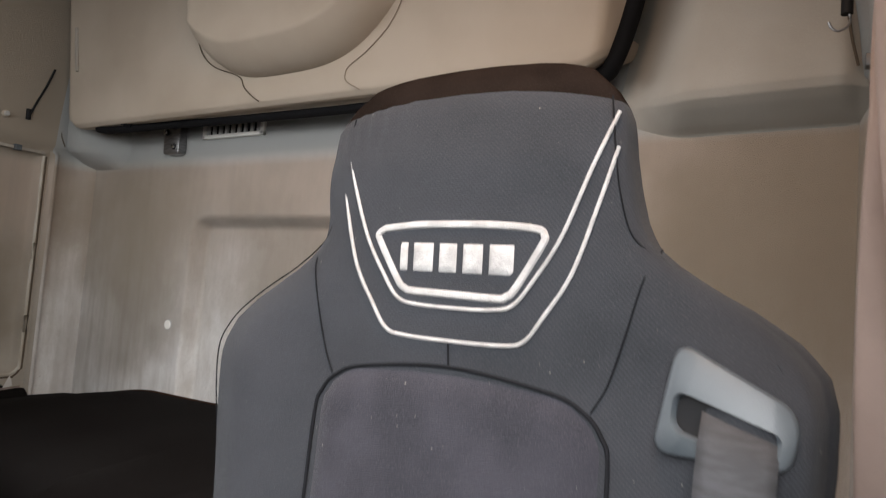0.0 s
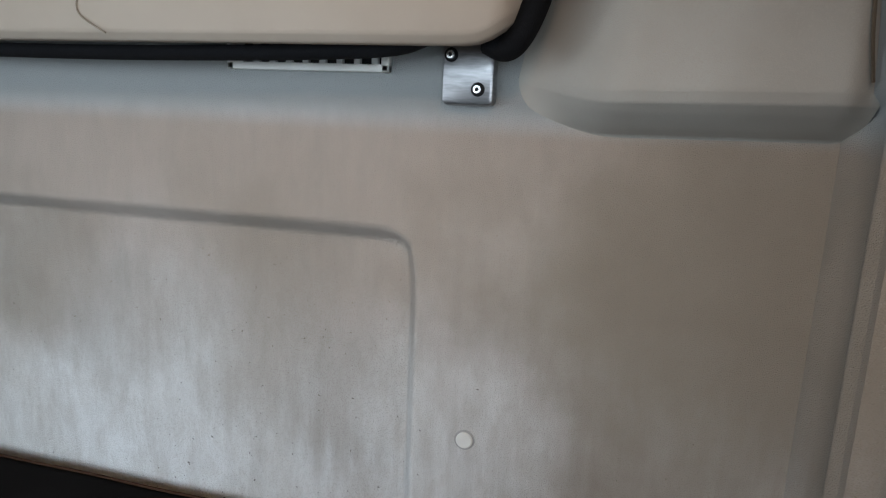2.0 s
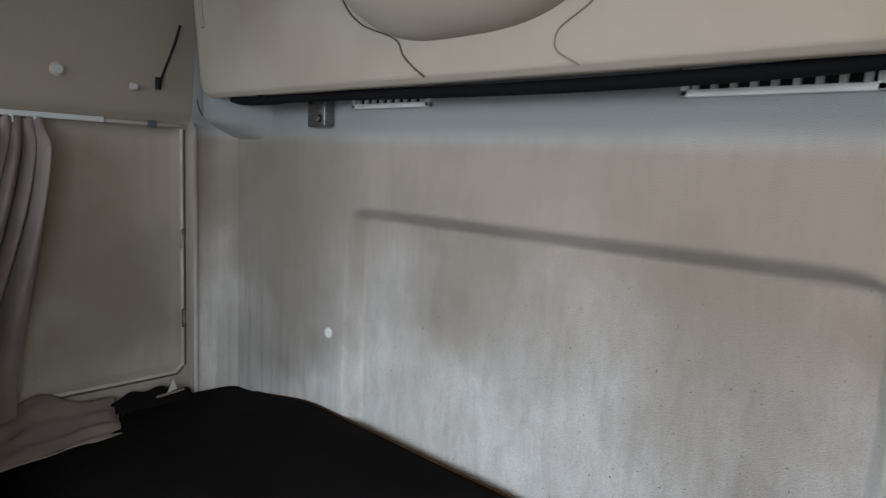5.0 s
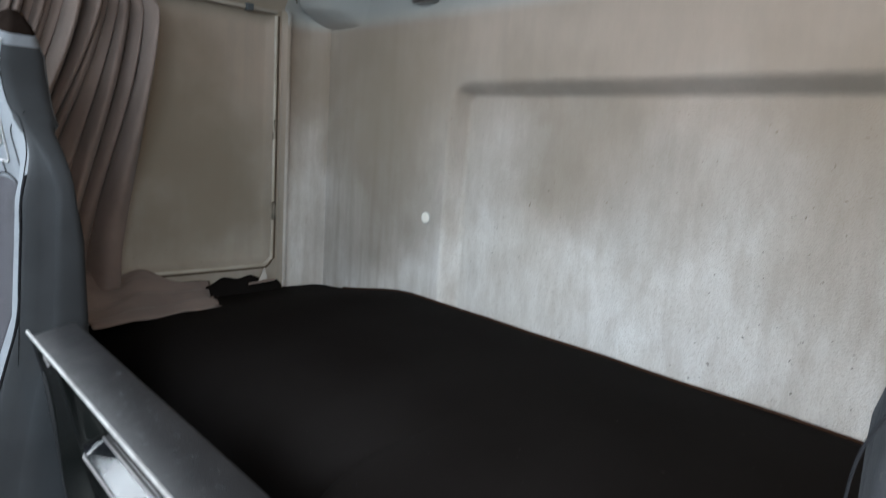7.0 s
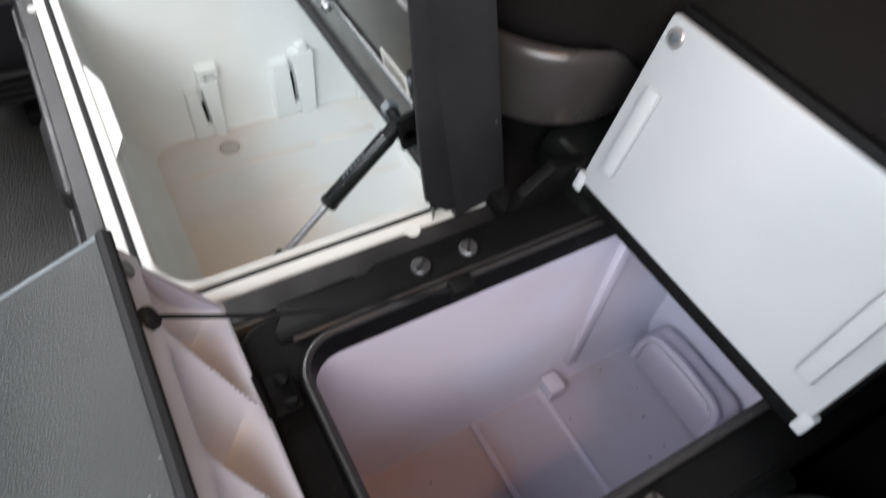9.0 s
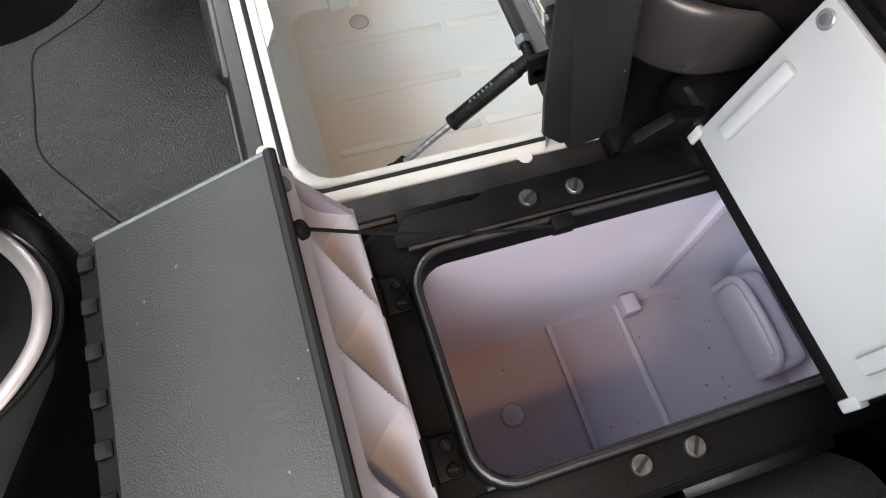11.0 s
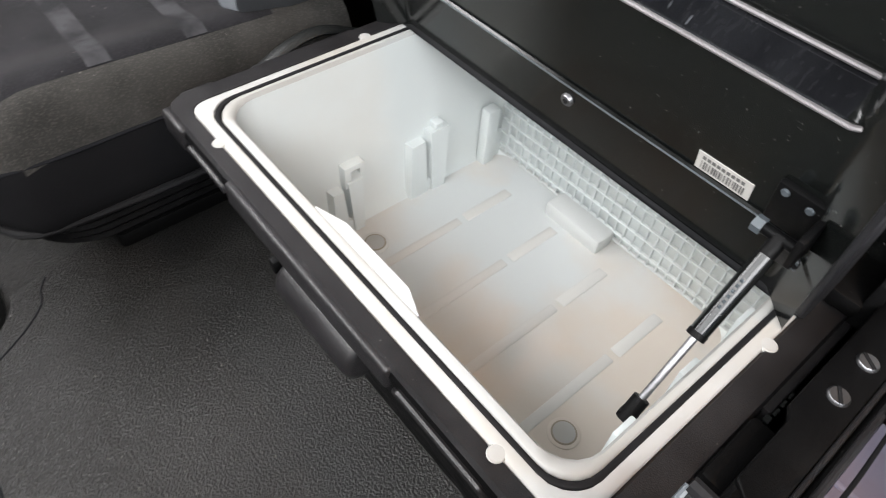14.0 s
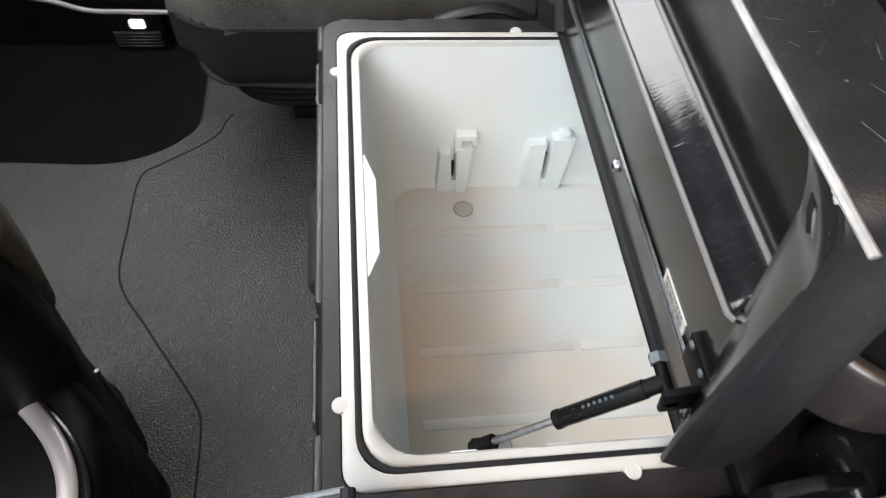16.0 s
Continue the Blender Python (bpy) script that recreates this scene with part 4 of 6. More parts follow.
def draped_cloth():
    r = thing("fallen_curtain_end", (-1.02, -0.42, 0.60), "crumpled taupe curtain end lying on the mattress", "cloth")
    def f(u, v):
        y = -0.70 + 0.35 * u
        x = -1.085 + 0.25 * v * (1 - 0.75 * sm(0.84, 1.0, u)) + 0.012 * math.sin(9 * u)
        h = 0.075 * (1 - v) ** 1.5 * (1 - 0.6 * sm(0.5, 1, u)) + 0.012 * (1 + math.sin(15 * u + 5 * v)) * (1 - v * 0.7) * (1 - 0.5 * u) + 0.005 * math.sin(23 * v + 8 * u)
        return (x, y, mattress_top(x) - 0.006 + h)
    part("cloth", thick(grid(f, 40, 18), 0.003), CURTAIN, r, sharp=2)
    k = thing("black_cloth", (-1.07, -0.27, 0.60), "small crumpled black cloth with a white tag on the mattress", "cloth")
    def g(u, v):
        y = -0.40 + 0.245 * u
        x = -1.10 + 0.085 * v
        h = 0.055 * math.sin(math.pi * min(1, 0.12 + v * 0.95)) * (0.55 + 0.45 * math.sin(math.pi * u)) + 0.008 * math.sin(19 * u + 4 * v) * (1 - v)
        return (x, y, mattress_top(x) - 0.010 + h)
    part("cloth", thick(grid(g, 30, 14), 0.003), BLACKCLOTH, k, sharp=2)
    tag = plate([(-0.232, 0.612), (-0.205, 0.618), (-0.215, 0.650)], "x", -1.034, -1.0325)
    part("tag", tag, PAPER, k, "white sewn-in tag")
    part("tag", plate([(-0.262, 0.605), (-0.185, 0.611), (-0.185, 0.617), (-0.262, 0.612)], "x", -1.031, -1.0295), CURTAIN, k)


draped_cloth()


# ---- seats ----
def split(bm, keep):
    """Part of a mesh's faces, by a test on their centres, as a mesh of its own."""
    out = bm.copy()
    bmesh.ops.delete(out, geom=[f for f in out.faces if not keep(f.calc_center_median())], context="FACES")
    bmesh.ops.delete(bm, geom=[f for f in bm.faces if keep(f.calc_center_median())], context="FACES")
    return out


def seat(cx, s, name, label, shift=0.0, toe=-1.27):
    """A truck seat at cx; s: the side of its belt. The backrest is lofted from cross-sections."""
    W = [(0.285, 0.150), (0.30, 0.205), (0.325, 0.235), (0.36, 0.245), (0.50, 0.255), (0.65, 0.262), (0.78, 0.278), (0.86, 0.289), (0.92, 0.290), (0.945, 0.284), (0.965, 0.267), (0.985, 0.239), (1.003, 0.203), (1.018, 0.178), (1.032, 0.162), (1.05, 0.153), (1.08, 0.147), (1.11, 0.143),
         (1.135, 0.142), (1.152, 0.141), (1.166, 0.136), (1.179, 0.125), (1.187, 0.106), (1.1925, 0.076), (1.195, 0.030)]
    F = [(0.285, -0.75), (0.32, -0.79), (0.36, -0.80), (0.60, -0.795), (0.80, -0.777), (0.92, -0.770), (1.10, -0.777), (1.155, -0.769), (1.18, -0.758), (1.20, -0.738)]
    B = [(0.36, -0.62), (0.70, -0.63), (0.85, -0.650), (0.92, -0.670), (1.02, -0.690), (1.12, -0.706), (1.17, -0.718), (1.20, -0.736)]

    if s > 0:
        W = [(z, w - 0.009 * sm(0.45, 0.65, z) * (1 - sm(0.98, 1.03, z))) for z, w in W]
    if s < 0:
        # this backrest is thinner at the shoulders and reaches forward at the hips
        F = [(0.285, -0.735), (0.32, -0.775), (0.36, -0.790), (0.46, -0.785), (0.60, -0.752), (0.72, -0.716), (0.92, -0.706), (1.02, -0.732), (1.10, -0.745), (1.155, -0.735), (1.18, -0.72), (1.20, -0.70)]
        B = [(0.36, -0.62), (0.70, -0.637), (0.85, -0.648), (0.92, -0.652), (1.02, -0.656), (1.12, -0.662), (1.17, -0.676), (1.20, -0.70)]
    F = [(z, y + shift) for z, y in F]
    B = [(z, y + shift) for z, y in B]
    length = shift - 0.72 - toe

    def at(table, z):
        for (z0, a), (z1, b) in zip(table, table[1:]):
            if z <= z1:
                return a + (b - a) * max(0, z - z0) / (z1 - z0)
        return table[-1][1]

    def front(dx, z):
        w, f, b = at(W, z), at(F, z), at(B, z)
        q = min(0.999, abs(dx) / max(w, 1e-3))
        mid, half = (f + b) / 2, (b - f) / 2
        wing = 0.035 * sm(0.55, 0.85, q) * (1 - sm(0.94, 1.0, q)) * (1 - sm(0.90, 1.0, z))
        return mid - half * (1 - q ** 4.5) ** (1 / 4.5) - wing

    r = thing(name, (cx, shift - 0.75, 0.0), label, "seat", "seats of the cab")
    n = 136
    rings = []
    zs = [0.285, 0.29, 0.30, 0.315, 0.335] + [0.36 + 0.04 * i for i in range(14)] + [0.90 + 0.011 * i for i in range(27)] + [1.1885, 1.191, 1.193, 1.1945, 1.195]
    for z in zs:
        w, f, b = at(W, z), at(F, z), at(B, z)
        mid, half = (f + b) / 2, (b - f) / 2
        ring = []
        for j in range(n):
            a = 2 * math.pi * j / n
            c, d = math.cos(a), math.sin(a)
            e = 2 / 4.5
            we = w + (at(W, min(z + 0.085, 1.18)) - w) * sm(0.0, 0.6, d) if 0.80 < z < 1.0 and d > 0 else w
            dx = we * math.copysign(abs(c) ** e, c)
            y = mid + half * math.copysign(abs(d) ** e, d)
            if d < 0:
                y = front(dx, z) if abs(dx) < 0.97 * w else y
                # gathers in the cloth under the top
                y += 0.0014 * math.sin(330 * dx + 2.0 * math.sin(60 * dx) + 30 * (z - 1.1)) * sm(1.105, 1.15, z) * (1 - sm(1.165, 1.185, z)) * (0.45 + 0.55 * math.sin(17 * dx + 2.4))
            bend = 0.018 * (dx / 0.14) ** 2 * sm(1.10, 1.165, z) * (1 - sm(1.17, 1.2, z))
            ring.append((cx + dx * (1 + 0.045 * sm(1.02, 1.09, z)) - 0.008 * sm(1.02, 1.09, z) + (0.007 * (1 - sm(0.98, 1.04, z)) if s > 0 else 0), y, z - bend))
        rings.append(ring)
    cut_at = next(i for i, z in enumerate(zs) if z > 1.160)
    back_bm = loft(rings[:cut_at + 1], cap1=False)
    sides = split(back_bm, lambda c: abs(c.x - cx) > 0.925 * at(W, c.z) and c.z < 1.13) if s < 0 else None
    back = part("backrest", back_bm, SEATCLOTH if s > 0 else DAYLITCLOTH, r, sharp=1.5)
    if sides:
        part("side_bolster", sides, SEATSIDE, back, "darker side cloth", sharp=1.5)
        for g in (-1, 1):
            line = [(cx + g * 0.93 * at(W, z), front(0.93 * at(W, z), z) - 0.001, z) for z in [0.38 + 0.04 * i for i in range(15)]]
            part("seam", tube(curve_points(line, 3), 0.0022, 6), SEAM, back)
    part("top_band", loft(rings[cut_at:], cap0=False), SEATTOP, back, "dark brown top band", sharp=1.5)

    def on(dx, z, off=0.001):
        return (cx + dx, front(dx, z) - off, z)

    # padded middle panel of pile cloth
    def pad(u, v):
        dx = -0.142 + 0.284 * u
        zt = 0.921 - 0.012 * (2 * u - 1) ** 2
        rr = 0.05
        edge = 0.142 - abs(dx)
        if edge < rr:
            zt -= rr - math.sqrt(max(0, rr * rr - (rr - edge) ** 2))
        z = 0.40 + (zt - 0.40) * v
        q = min(min(u, 1 - u) * 0.284, (1 - v) * 0.5)
        return on(dx, z, -0.004 + 0.012 * sm(0, 0.02, q))
    part("middle_panel", grid(pad, 30, 40), SEATPILE, back, "dark grey pile panel", sharp=1.5)
    rim_pts = [on(-0.142, 0.45), on(-0.142, 0.60), on(-0.142, 0.75), on(-0.142, 0.86), on(-0.136, 0.885), on(-0.12, 0.902), on(-0.09, 0.913), on(0, 0.922), on(0.09, 0.913), on(0.12, 0.902), on(0.136, 0.885), on(0.142, 0.86), on(0.142, 0.75), on(0.142, 0.45)]
    part("seam", tube(curve_points(rim_pts, 6), 0.0018, 6), SEAM, back)
    for g in (-1, 1):
        part("seam", tube(curve_points([on(g * 0.168, 1.030), on(g * 0.160, 1.005), on(g * 0.150, 0.965), on(g * 0.138, 0.925), on(g * 0.126, 0.902)], 6), 0.0008, 6), SEAM, back)
        part("seam", tube(curve_points([on(g * 0.128, 1.150), on(g * 0.133, 1.11), on(g * 0.139, 1.07), on(g * 0.150, 1.037), on(g * 0.17, 1.022), on(g * 0.20, 1.000), on(g * 0.235, 0.972), on(g * 0.258, 0.94), on(g * 0.267, 0.90), on(g * 0.262, 0.80), on(g * 0.252, 0.65)], 6), 0.0007, 6), SEAM, back)
    part("seam", tube([on(-0.002, 0.945), on(0.0, 0.922)], 0.0010, 6), SEAM, back)
    # two lines of white piping that run down round the badge
    for top, mid_z, half, rad in ((1.137, 0.9735, 0.047, 0.0017), (1.108, 0.945, 0.058, 0.0017)):
        o = 0.0 if top > 1.12 else 0.010
        pts = [on(-0.134 - o * 0.15, top), on(-0.118 - o * 0.6, top - 0.045), on(-0.096 - o, mid_z + 0.062), on(-0.074 - o, mid_z + 0.026), on(-half - 0.010, mid_z + 0.005), on(-half + 0.010, mid_z), on(0, mid_z - 0.001),
               on(half - 0.010, mid_z), on(half + 0.010, mid_z + 0.005), on(0.074 + o, mid_z + 0.026), on(0.096 + o, mid_z + 0.062), on(0.118 + o * 0.6, top - 0.045), on(0.134 + o * 0.15, top)]
        part("piping", tube(curve_points(pts, 8), rad, 6), THREAD, back, "white stitched piping")
    # embroidered badge: a tapered ring with plain raised blocks in it
    ring_pts = [(-0.075, 1.0405), (-0.040, 1.0440), (0, 1.0448), (0.040, 1.0445), (0.075, 1.0415), (0.0815, 1.036), (0.080, 1.029), (0.058, 0.992), (0.050, 0.985), (0.042, 0.983), (0, 0.984), (-0.042, 0.985), (-0.050, 0.987), (-0.058, 0.994), (-0.080, 1.029), (-0.0815, 1.036)]
    loop = curve_points([on(a, b, 0.0) for a, b in ring_pts + [ring_pts[0]]], 5)[:-1]
    part("badge_ring", tube(loop, 0.0033, 8, 0.8, (0, -1, 0), closed=True), THREAD, back, "white embroidered ring")
    x = -0.056
    for w in (0.0075, 0.0205, 0.0175, 0.0190, 0.0225):
        bm = grid(lambda u, v: on(x + w * u, 1.003 + 0.025 * v, 0.0025 * sm(0, 0.12, min(u, 1 - u)) * sm(0, 0.12, min(v, 1 - v))), 8, 8)
        part("badge_block", bm, THREAD, back, sharp=2)
        x += w + 0.0062
    # belt outlet at the shoulder
    def rounded(corners, n, soft):
        """n points round a polygon whose corners are cut into soft arcs."""
        pts, m = [], len(corners)
        for i in range(m):
            a, b, c = Vector(corners[i - 1]), Vector(corners[i]), Vector(corners[(i + 1) % m])
            p, q = b + (a - b).normalized() * soft[i], b + (c - b).normalized() * soft[i]
            for k in range(n // m):
                t = k / (n // m - 1)
                pts.append(p.lerp(b, t).lerp(b.lerp(q, t), t))
        return pts
    rim0 = rounded([(0.188, 0.964), (0.173, 0.885), (0.262, 0.888), (0.268, 0.925)], 40, (0.016, 0.014, 0.014, 0.018))
    slot = rounded([(0.190, 0.930), (0.188, 0.903), (0.250, 0.892), (0.256, 0.911)], 40, (0.011, 0.011, 0.008, 0.008))
    cen = Vector((0.222, 0.915))
    guide = lambda pts, k, off: [on(s * (cen + (p - cen) * k).x, (cen + (p - cen) * k).y, off) for p in pts]
    bz = part("belt_guide", loft([guide(rim0, 1.0, -0.002), guide(rim0, 1.0, 0.004), guide(rim0, 0.975, 0.007), guide(rim0, 0.93, 0.008), guide(slot, 1.06, 0.0075), guide(slot, 1.0, 0.005), guide(slot, 0.96, 0.0012)], False, False), GREYPLASTIC, r, "grey plastic belt guide", sharp=0.9)
    bm = bmesh.new()
    bm.faces.new([bm.verts.new(p) for p in guide(slot, 1.0, 0.0015)])
    part("belt_slot", bm, RUBBER, bz, "dark belt slot")

    def belt(u, v):
        dx = s * (0.208 + 0.047 * u)
        z = 0.919 - 0.014 * u - 0.46 * v
        y = front(dx, max(z, 0.45)) - 0.004 - 0.014 * sm(0, 0.07, v)
        return (cx + dx - s * 0.006 * v * 2, y, z)
    part("belt", thick(grid(belt, 6, 24), 0.0015), WEBBING, r, "grey seat belt webbing", sharp=2)

    # cushion, its side bolsters and the bellows under it
    rings = []
    hw = 0.285
    for k in range(33):
        y = toe + (length + 0.06) * k / 32
        e = sm(0, 0.13, y - toe)
        top = 0.350 - 0.045 * (1 - e) - 0.012 * sm(toe + 0.1, toe + length, y)
        low = 0.140 + 0.045 * (1 - sm(0, 0.08, y - toe))
        w = hw - 0.05 * (1 - sm(0, 0.09, y - toe)) ** 1.5
        ring = []
        for j in range(72):
            a = 2 * math.pi * j / 72
            c, d = math.cos(a), math.sin(a)
            dx = w * math.copysign(abs(c) ** 0.42, c)
            z = (top + low) / 2 + (top - low) / 2 * math.copysign(abs(d) ** 0.55, d)
            if d > 0:
                z += 0.022 * sm(0.55, 0.85, abs(dx) / hw) * (1 - sm(0.9, 1.0, abs(dx) / hw))
            ring.append((cx + dx, y, z))
        rings.append(ring)
    cu_bm = loft(rings)
    skirt = split(cu_bm, lambda c: c.z < 0.283)
    cu = part("cushion", cu_bm, SEATDARK, r, "worn dark grey cloth cushion", sharp=1.4)
    part("cushion_skirt", skirt, STRAP, cu, "black cloth skirt", sharp=1.4)
    part("skirt_fold", tube(curve_points([(cx - 0.27, toe + 0.45, 0.168), (cx - 0.268, toe + 0.15, 0.170), (cx - 0.235, toe + 0.03, 0.178), (cx, toe + 0.012, 0.182), (cx + 0.235, toe + 0.03, 0.178), (cx + 0.268, toe + 0.15, 0.170), (cx + 0.27, toe + 0.45, 0.168)], 5), 0.006, 8), RUBBER, cu)
    def pad2(u, v):
        dx = -0.252 + 0.504 * u
        y = toe + 0.05 + (length - 0.08) * v
        e = sm(0, 0.13, y - toe)
        w = hw - 0.05 * (1 - sm(0, 0.09, y - toe)) ** 1.5
        top = 0.350 - 0.045 * (1 - e) - 0.012 * sm(toe + 0.1, toe + length, y)
        low = 0.140 + 0.045 * (1 - sm(0, 0.08, y - toe))
        c = min(0.999, abs(dx) / w) ** (1 / 0.42)
        z = (top + low) / 2 + (top - low) / 2 * math.sqrt(1 - c * c) ** 0.55 + 0.022 * sm(0.55, 0.85, abs(dx) / hw) * (1 - sm(0.9, 1.0, abs(dx) / hw))
        q = min(min(u, 1 - u) * 0.504, min(v, 1 - v) * (length - 0.08))
        return (cx + dx, y, z - 0.004 + 0.008 * sm(0, 0.02, q))
    part("seat_panel", grid(pad2, 40, 24), SEATPILE if s > 0 else WORNPILE, cu, sharp=1.5)
    for ys in (-1.125, -1.005, -0.885):
        def stripe(u, v, ys=ys):
            p = pad2(0.02 + 0.96 * v, (ys - 0.014 + 0.028 * u - toe - 0.05) / (length - 0.08))
            return (p[0], p[1], p[2] + 0.0012)
        part("stripe", grid(stripe, 3, 36), SEATSTRIPE, cu, "worn light stripe", sharp=2)
    part("seam", tube(curve_points([(cx - 0.2815, y, 0.285) for y in (toe + 0.50, toe + 0.35, toe + 0.22, toe + 0.11)] + [(cx - 0.262, toe + 0.035, 0.283), (cx - 0.2, toe + 0.002, 0.281), (cx, toe - 0.003, 0.281), (cx + 0.2, toe + 0.002, 0.281), (cx + 0.262, toe + 0.035, 0.283)] + [(cx + 0.2815, y, 0.285) for y in (toe + 0.11, toe + 0.22, toe + 0.35, toe + 0.50)], 5), 0.003, 6), SEAM, cu)
    rings = []
    for i in range(17):
        z = 0.02 + 0.115 * i / 16
        k = 0.010 if i % 2 else 0.0
        g = 0.03 * (i / 16)
        rings.append(rrect(cx - 0.15 - g + k, cx + 0.15 + g - k, toe + 0.15 - g + k, toe + length - k, 0.06, z, 4))
    part("bellows", loft(rings), BLACKPL, r, "black rubber bellows", sharp=0.9)
    part("base_frame", box(cx - 0.18, cx + 0.18, toe + 0.15, toe + length, 0.0, 0.03, 0.006), BLACKPL, r)
    ribs = []
    for i in range(4):
        for z, g in ((0.166, 0.010), (0.163, 0.002), (0.157, 0.0), (0.152, 0.003), (0.150, 0.012)):
            g += 0.004 * i
            ribs.append(rrect(cx - 0.262 + g, cx + 0.262 - g, toe + 0.035 + g, toe + length, 0.10, z - 0.0165 * i, 8))
    part("bellows_lip", loft(ribs), BLACKPL, r, "ribbed black rubber lip under the seat", sharp=0.5)
    # recline lever at the inner side
    g = -s
    lever = curve_points([(cx + g * 0.290, shift - 0.66, 0.305), (cx + g * 0.292, shift - 0.72, 0.330), (cx + g * 0.292, shift - 0.77, 0.325), (cx + g * 0.292, shift - 0.812, 0.308)], 5)
    part("recline_lever", tube(lever, 0.010, 10, 0.6), DARKGREY, r, "grey recline lever")
    return r


seat(0.782, 1, "driver_seat", "grey cloth driver seat with white piping and embroidered badge")
seat(-0.782, -1, "passenger_seat", "dark grey cloth passenger seat with worn light stripes", -0.138, -1.335)


# ---- the cool box, pulled out between the seats ----
def screw(parent, c, normal, r, slot, material=None):
    c, d = Vector(c), Vector(normal).normalized()
    s = part("screw", disc(c, d, r, 0.003, 18), material or METAL, parent)
    q = Vector((math.cos(slot), math.sin(slot), 0)) if abs(d.z) > 0.7 else Vector((math.cos(slot), 0, math.sin(slot)))
    side = d.cross(q).normalized()
    a = [c + d * 0.0031 + q * r * 0.86 * i + side * r * 0.16 * j for i, j in ((-1, -1), (1, -1), (1, 1), (-1, 1))]
    bm = loft([a, [p + d * 0.0006 for p in a]])
    part("slot", bm, RUBBER, s)
    return s


def cool_box():
    r = thing("cool_box", (-0.11, -0.87, 0.0), "black pull-out cool box with a white liner and its lid open", "cool box")
    # outer body: walls and flange round the liner
    body = loft([rrect(*q) for q in (
        (-0.372, 0.172, -1.020, -0.60, 0.02, 0.012), (-0.382, 0.182, -1.040, -0.60, 0.024, 0.12), (-0.396, 0.190, -1.086, -0.60, 0.024, 0.325), (-0.399, 0.194, -1.098, -0.60, 0.024, 0.345), (-0.405, 0.196, -1.105, -0.60, 0.024, 0.352),
        (-0.408, 0.198, -1.108, -0.60, 0.022, 0.364), (-0.406, 0.196, -1.106, -0.60, 0.022, 0.371), (-0.400, 0.190, -1.100, -0.60, 0.022, 0.374), (-0.383, 0.170, -1.090, -0.602, 0.024, 0.374), (-0.378, 0.164, -1.084, -0.602, 0.024, 0.36))], cap1=False)
    b = part("body", body, BLACKPL, r, "black plastic body", sharp=0.5)
    part("body_skirt", box(-0.36, 0.15, -1.012, -0.60, 0.0, 0.03, 0.006), BLACKPL, r)
    top = [rrect(-0.4065, 0.1965, -1.1065, -0.602, 0.022, 0.3720), rrect(-0.4045, 0.1940, -1.1035, -0.602, 0.022, 0.3765), rrect(-0.3835, 0.1700, -1.0890, -0.603, 0.020, 0.3765), rrect(-0.3815, 0.1670, -1.0870, -0.603, 0.020, 0.3700)]
    part("flange", loft(top, False, False), SATIN, b, "worn grey flange top", sharp=0.5)
    # the flange edge steps out and in along the front; the set-back stretches carry a long bead
    for x0, x1 in ((-0.398, -0.352), (-0.262, -0.004), (0.118, 0.190)):
        part("edge_step", box(x0, x1, -1.1115, -1.100, 0.346, 0.3745, 0.004, 3), SATIN, b)
    for x0, x1 in ((-0.344, -0.270), (0.004, 0.110)):
        part("edge_bead", tube(curve_points([(x0, -1.1075, 0.353), (x0 + 0.006, -1.110, 0.3615), (x0 + 0.016, -1.110, 0.3625), (x1 - 0.016, -1.110, 0.3625), (x1 - 0.006, -1.110, 0.3615), (x1, -1.1075, 0.353)], 4), 0.0034, 8), SATIN, b)
    for y0, y1 in ((-1.06, -0.94), (-0.90, -0.62)):
        part("edge_step", box(0.190, 0.204, y0, y1, 0.345, 0.372, 0.004), SATIN, b)
    part("edge_groove", tube(curve_points([(0.1985, -1.05, 0.3735), (0.1985, -0.955, 0.3735)], 4), 0.0030, 8), SATIN, b)
    for y0, y1 in ((-1.085, -1.045), (-1.00, -0.86), (-0.80, -0.66)):
        part("edge_step", box(-0.413, -0.400, y0, y1, 0.346, 0.3742, 0.004), SATIN, b)
    # handle under the front flange
    def grip(x, k):
        return [(x, -1.094 - 0.029 * k * max(0.0, math.sin(a)) ** 0.8, 0.325 - 0.027 * k * math.cos(a)) for a in [math.pi * i / 14 for i in range(15)]]
    part("handle", loft([grip(-0.164, 0.75), grip(-0.162, 0.93), grip(-0.157, 1.0), grip(-0.052, 1.0), grip(-0.047, 0.93), grip(-0.045, 0.75)]), SATIN, b, "rounded black pull handle", sharp=0.9)
    part("latch_peg", box(-0.180, -0.170, -1.116, -1.092, 0.328, 0.345, 0.002), BLACKPL, b)
    # white liner: flange, sealing groove, lip and walls
    lin = loft([rrect(*q) for q in (
        (-0.382, 0.1675, -1.0875, -0.603, 0.018, 0.366), (-0.382, 0.1675, -1.0875, -0.603, 0.018, 0.3755), (-0.380, 0.1655, -1.0855, -0.604, 0.018, 0.3775), (-0.3715, 0.1565, -1.0765, -0.606, 0.032, 0.3775), (-0.3705, 0.1555, -1.0755, -0.606, 0.032, 0.370))], False, False)
    part("rim", lin, OFFWHITE, r, "yellowed white rim", sharp=0.8)
    seal = [(p[0], p[1], 0.3755) for p in rrect(-0.3690, 0.1540, -1.0740, -0.605, 0.034, 0, 6)]
    part("seal", tube(seal, 0.0034, 8, 0.8, closed=True), RUBBER, r, "black rubber seal")
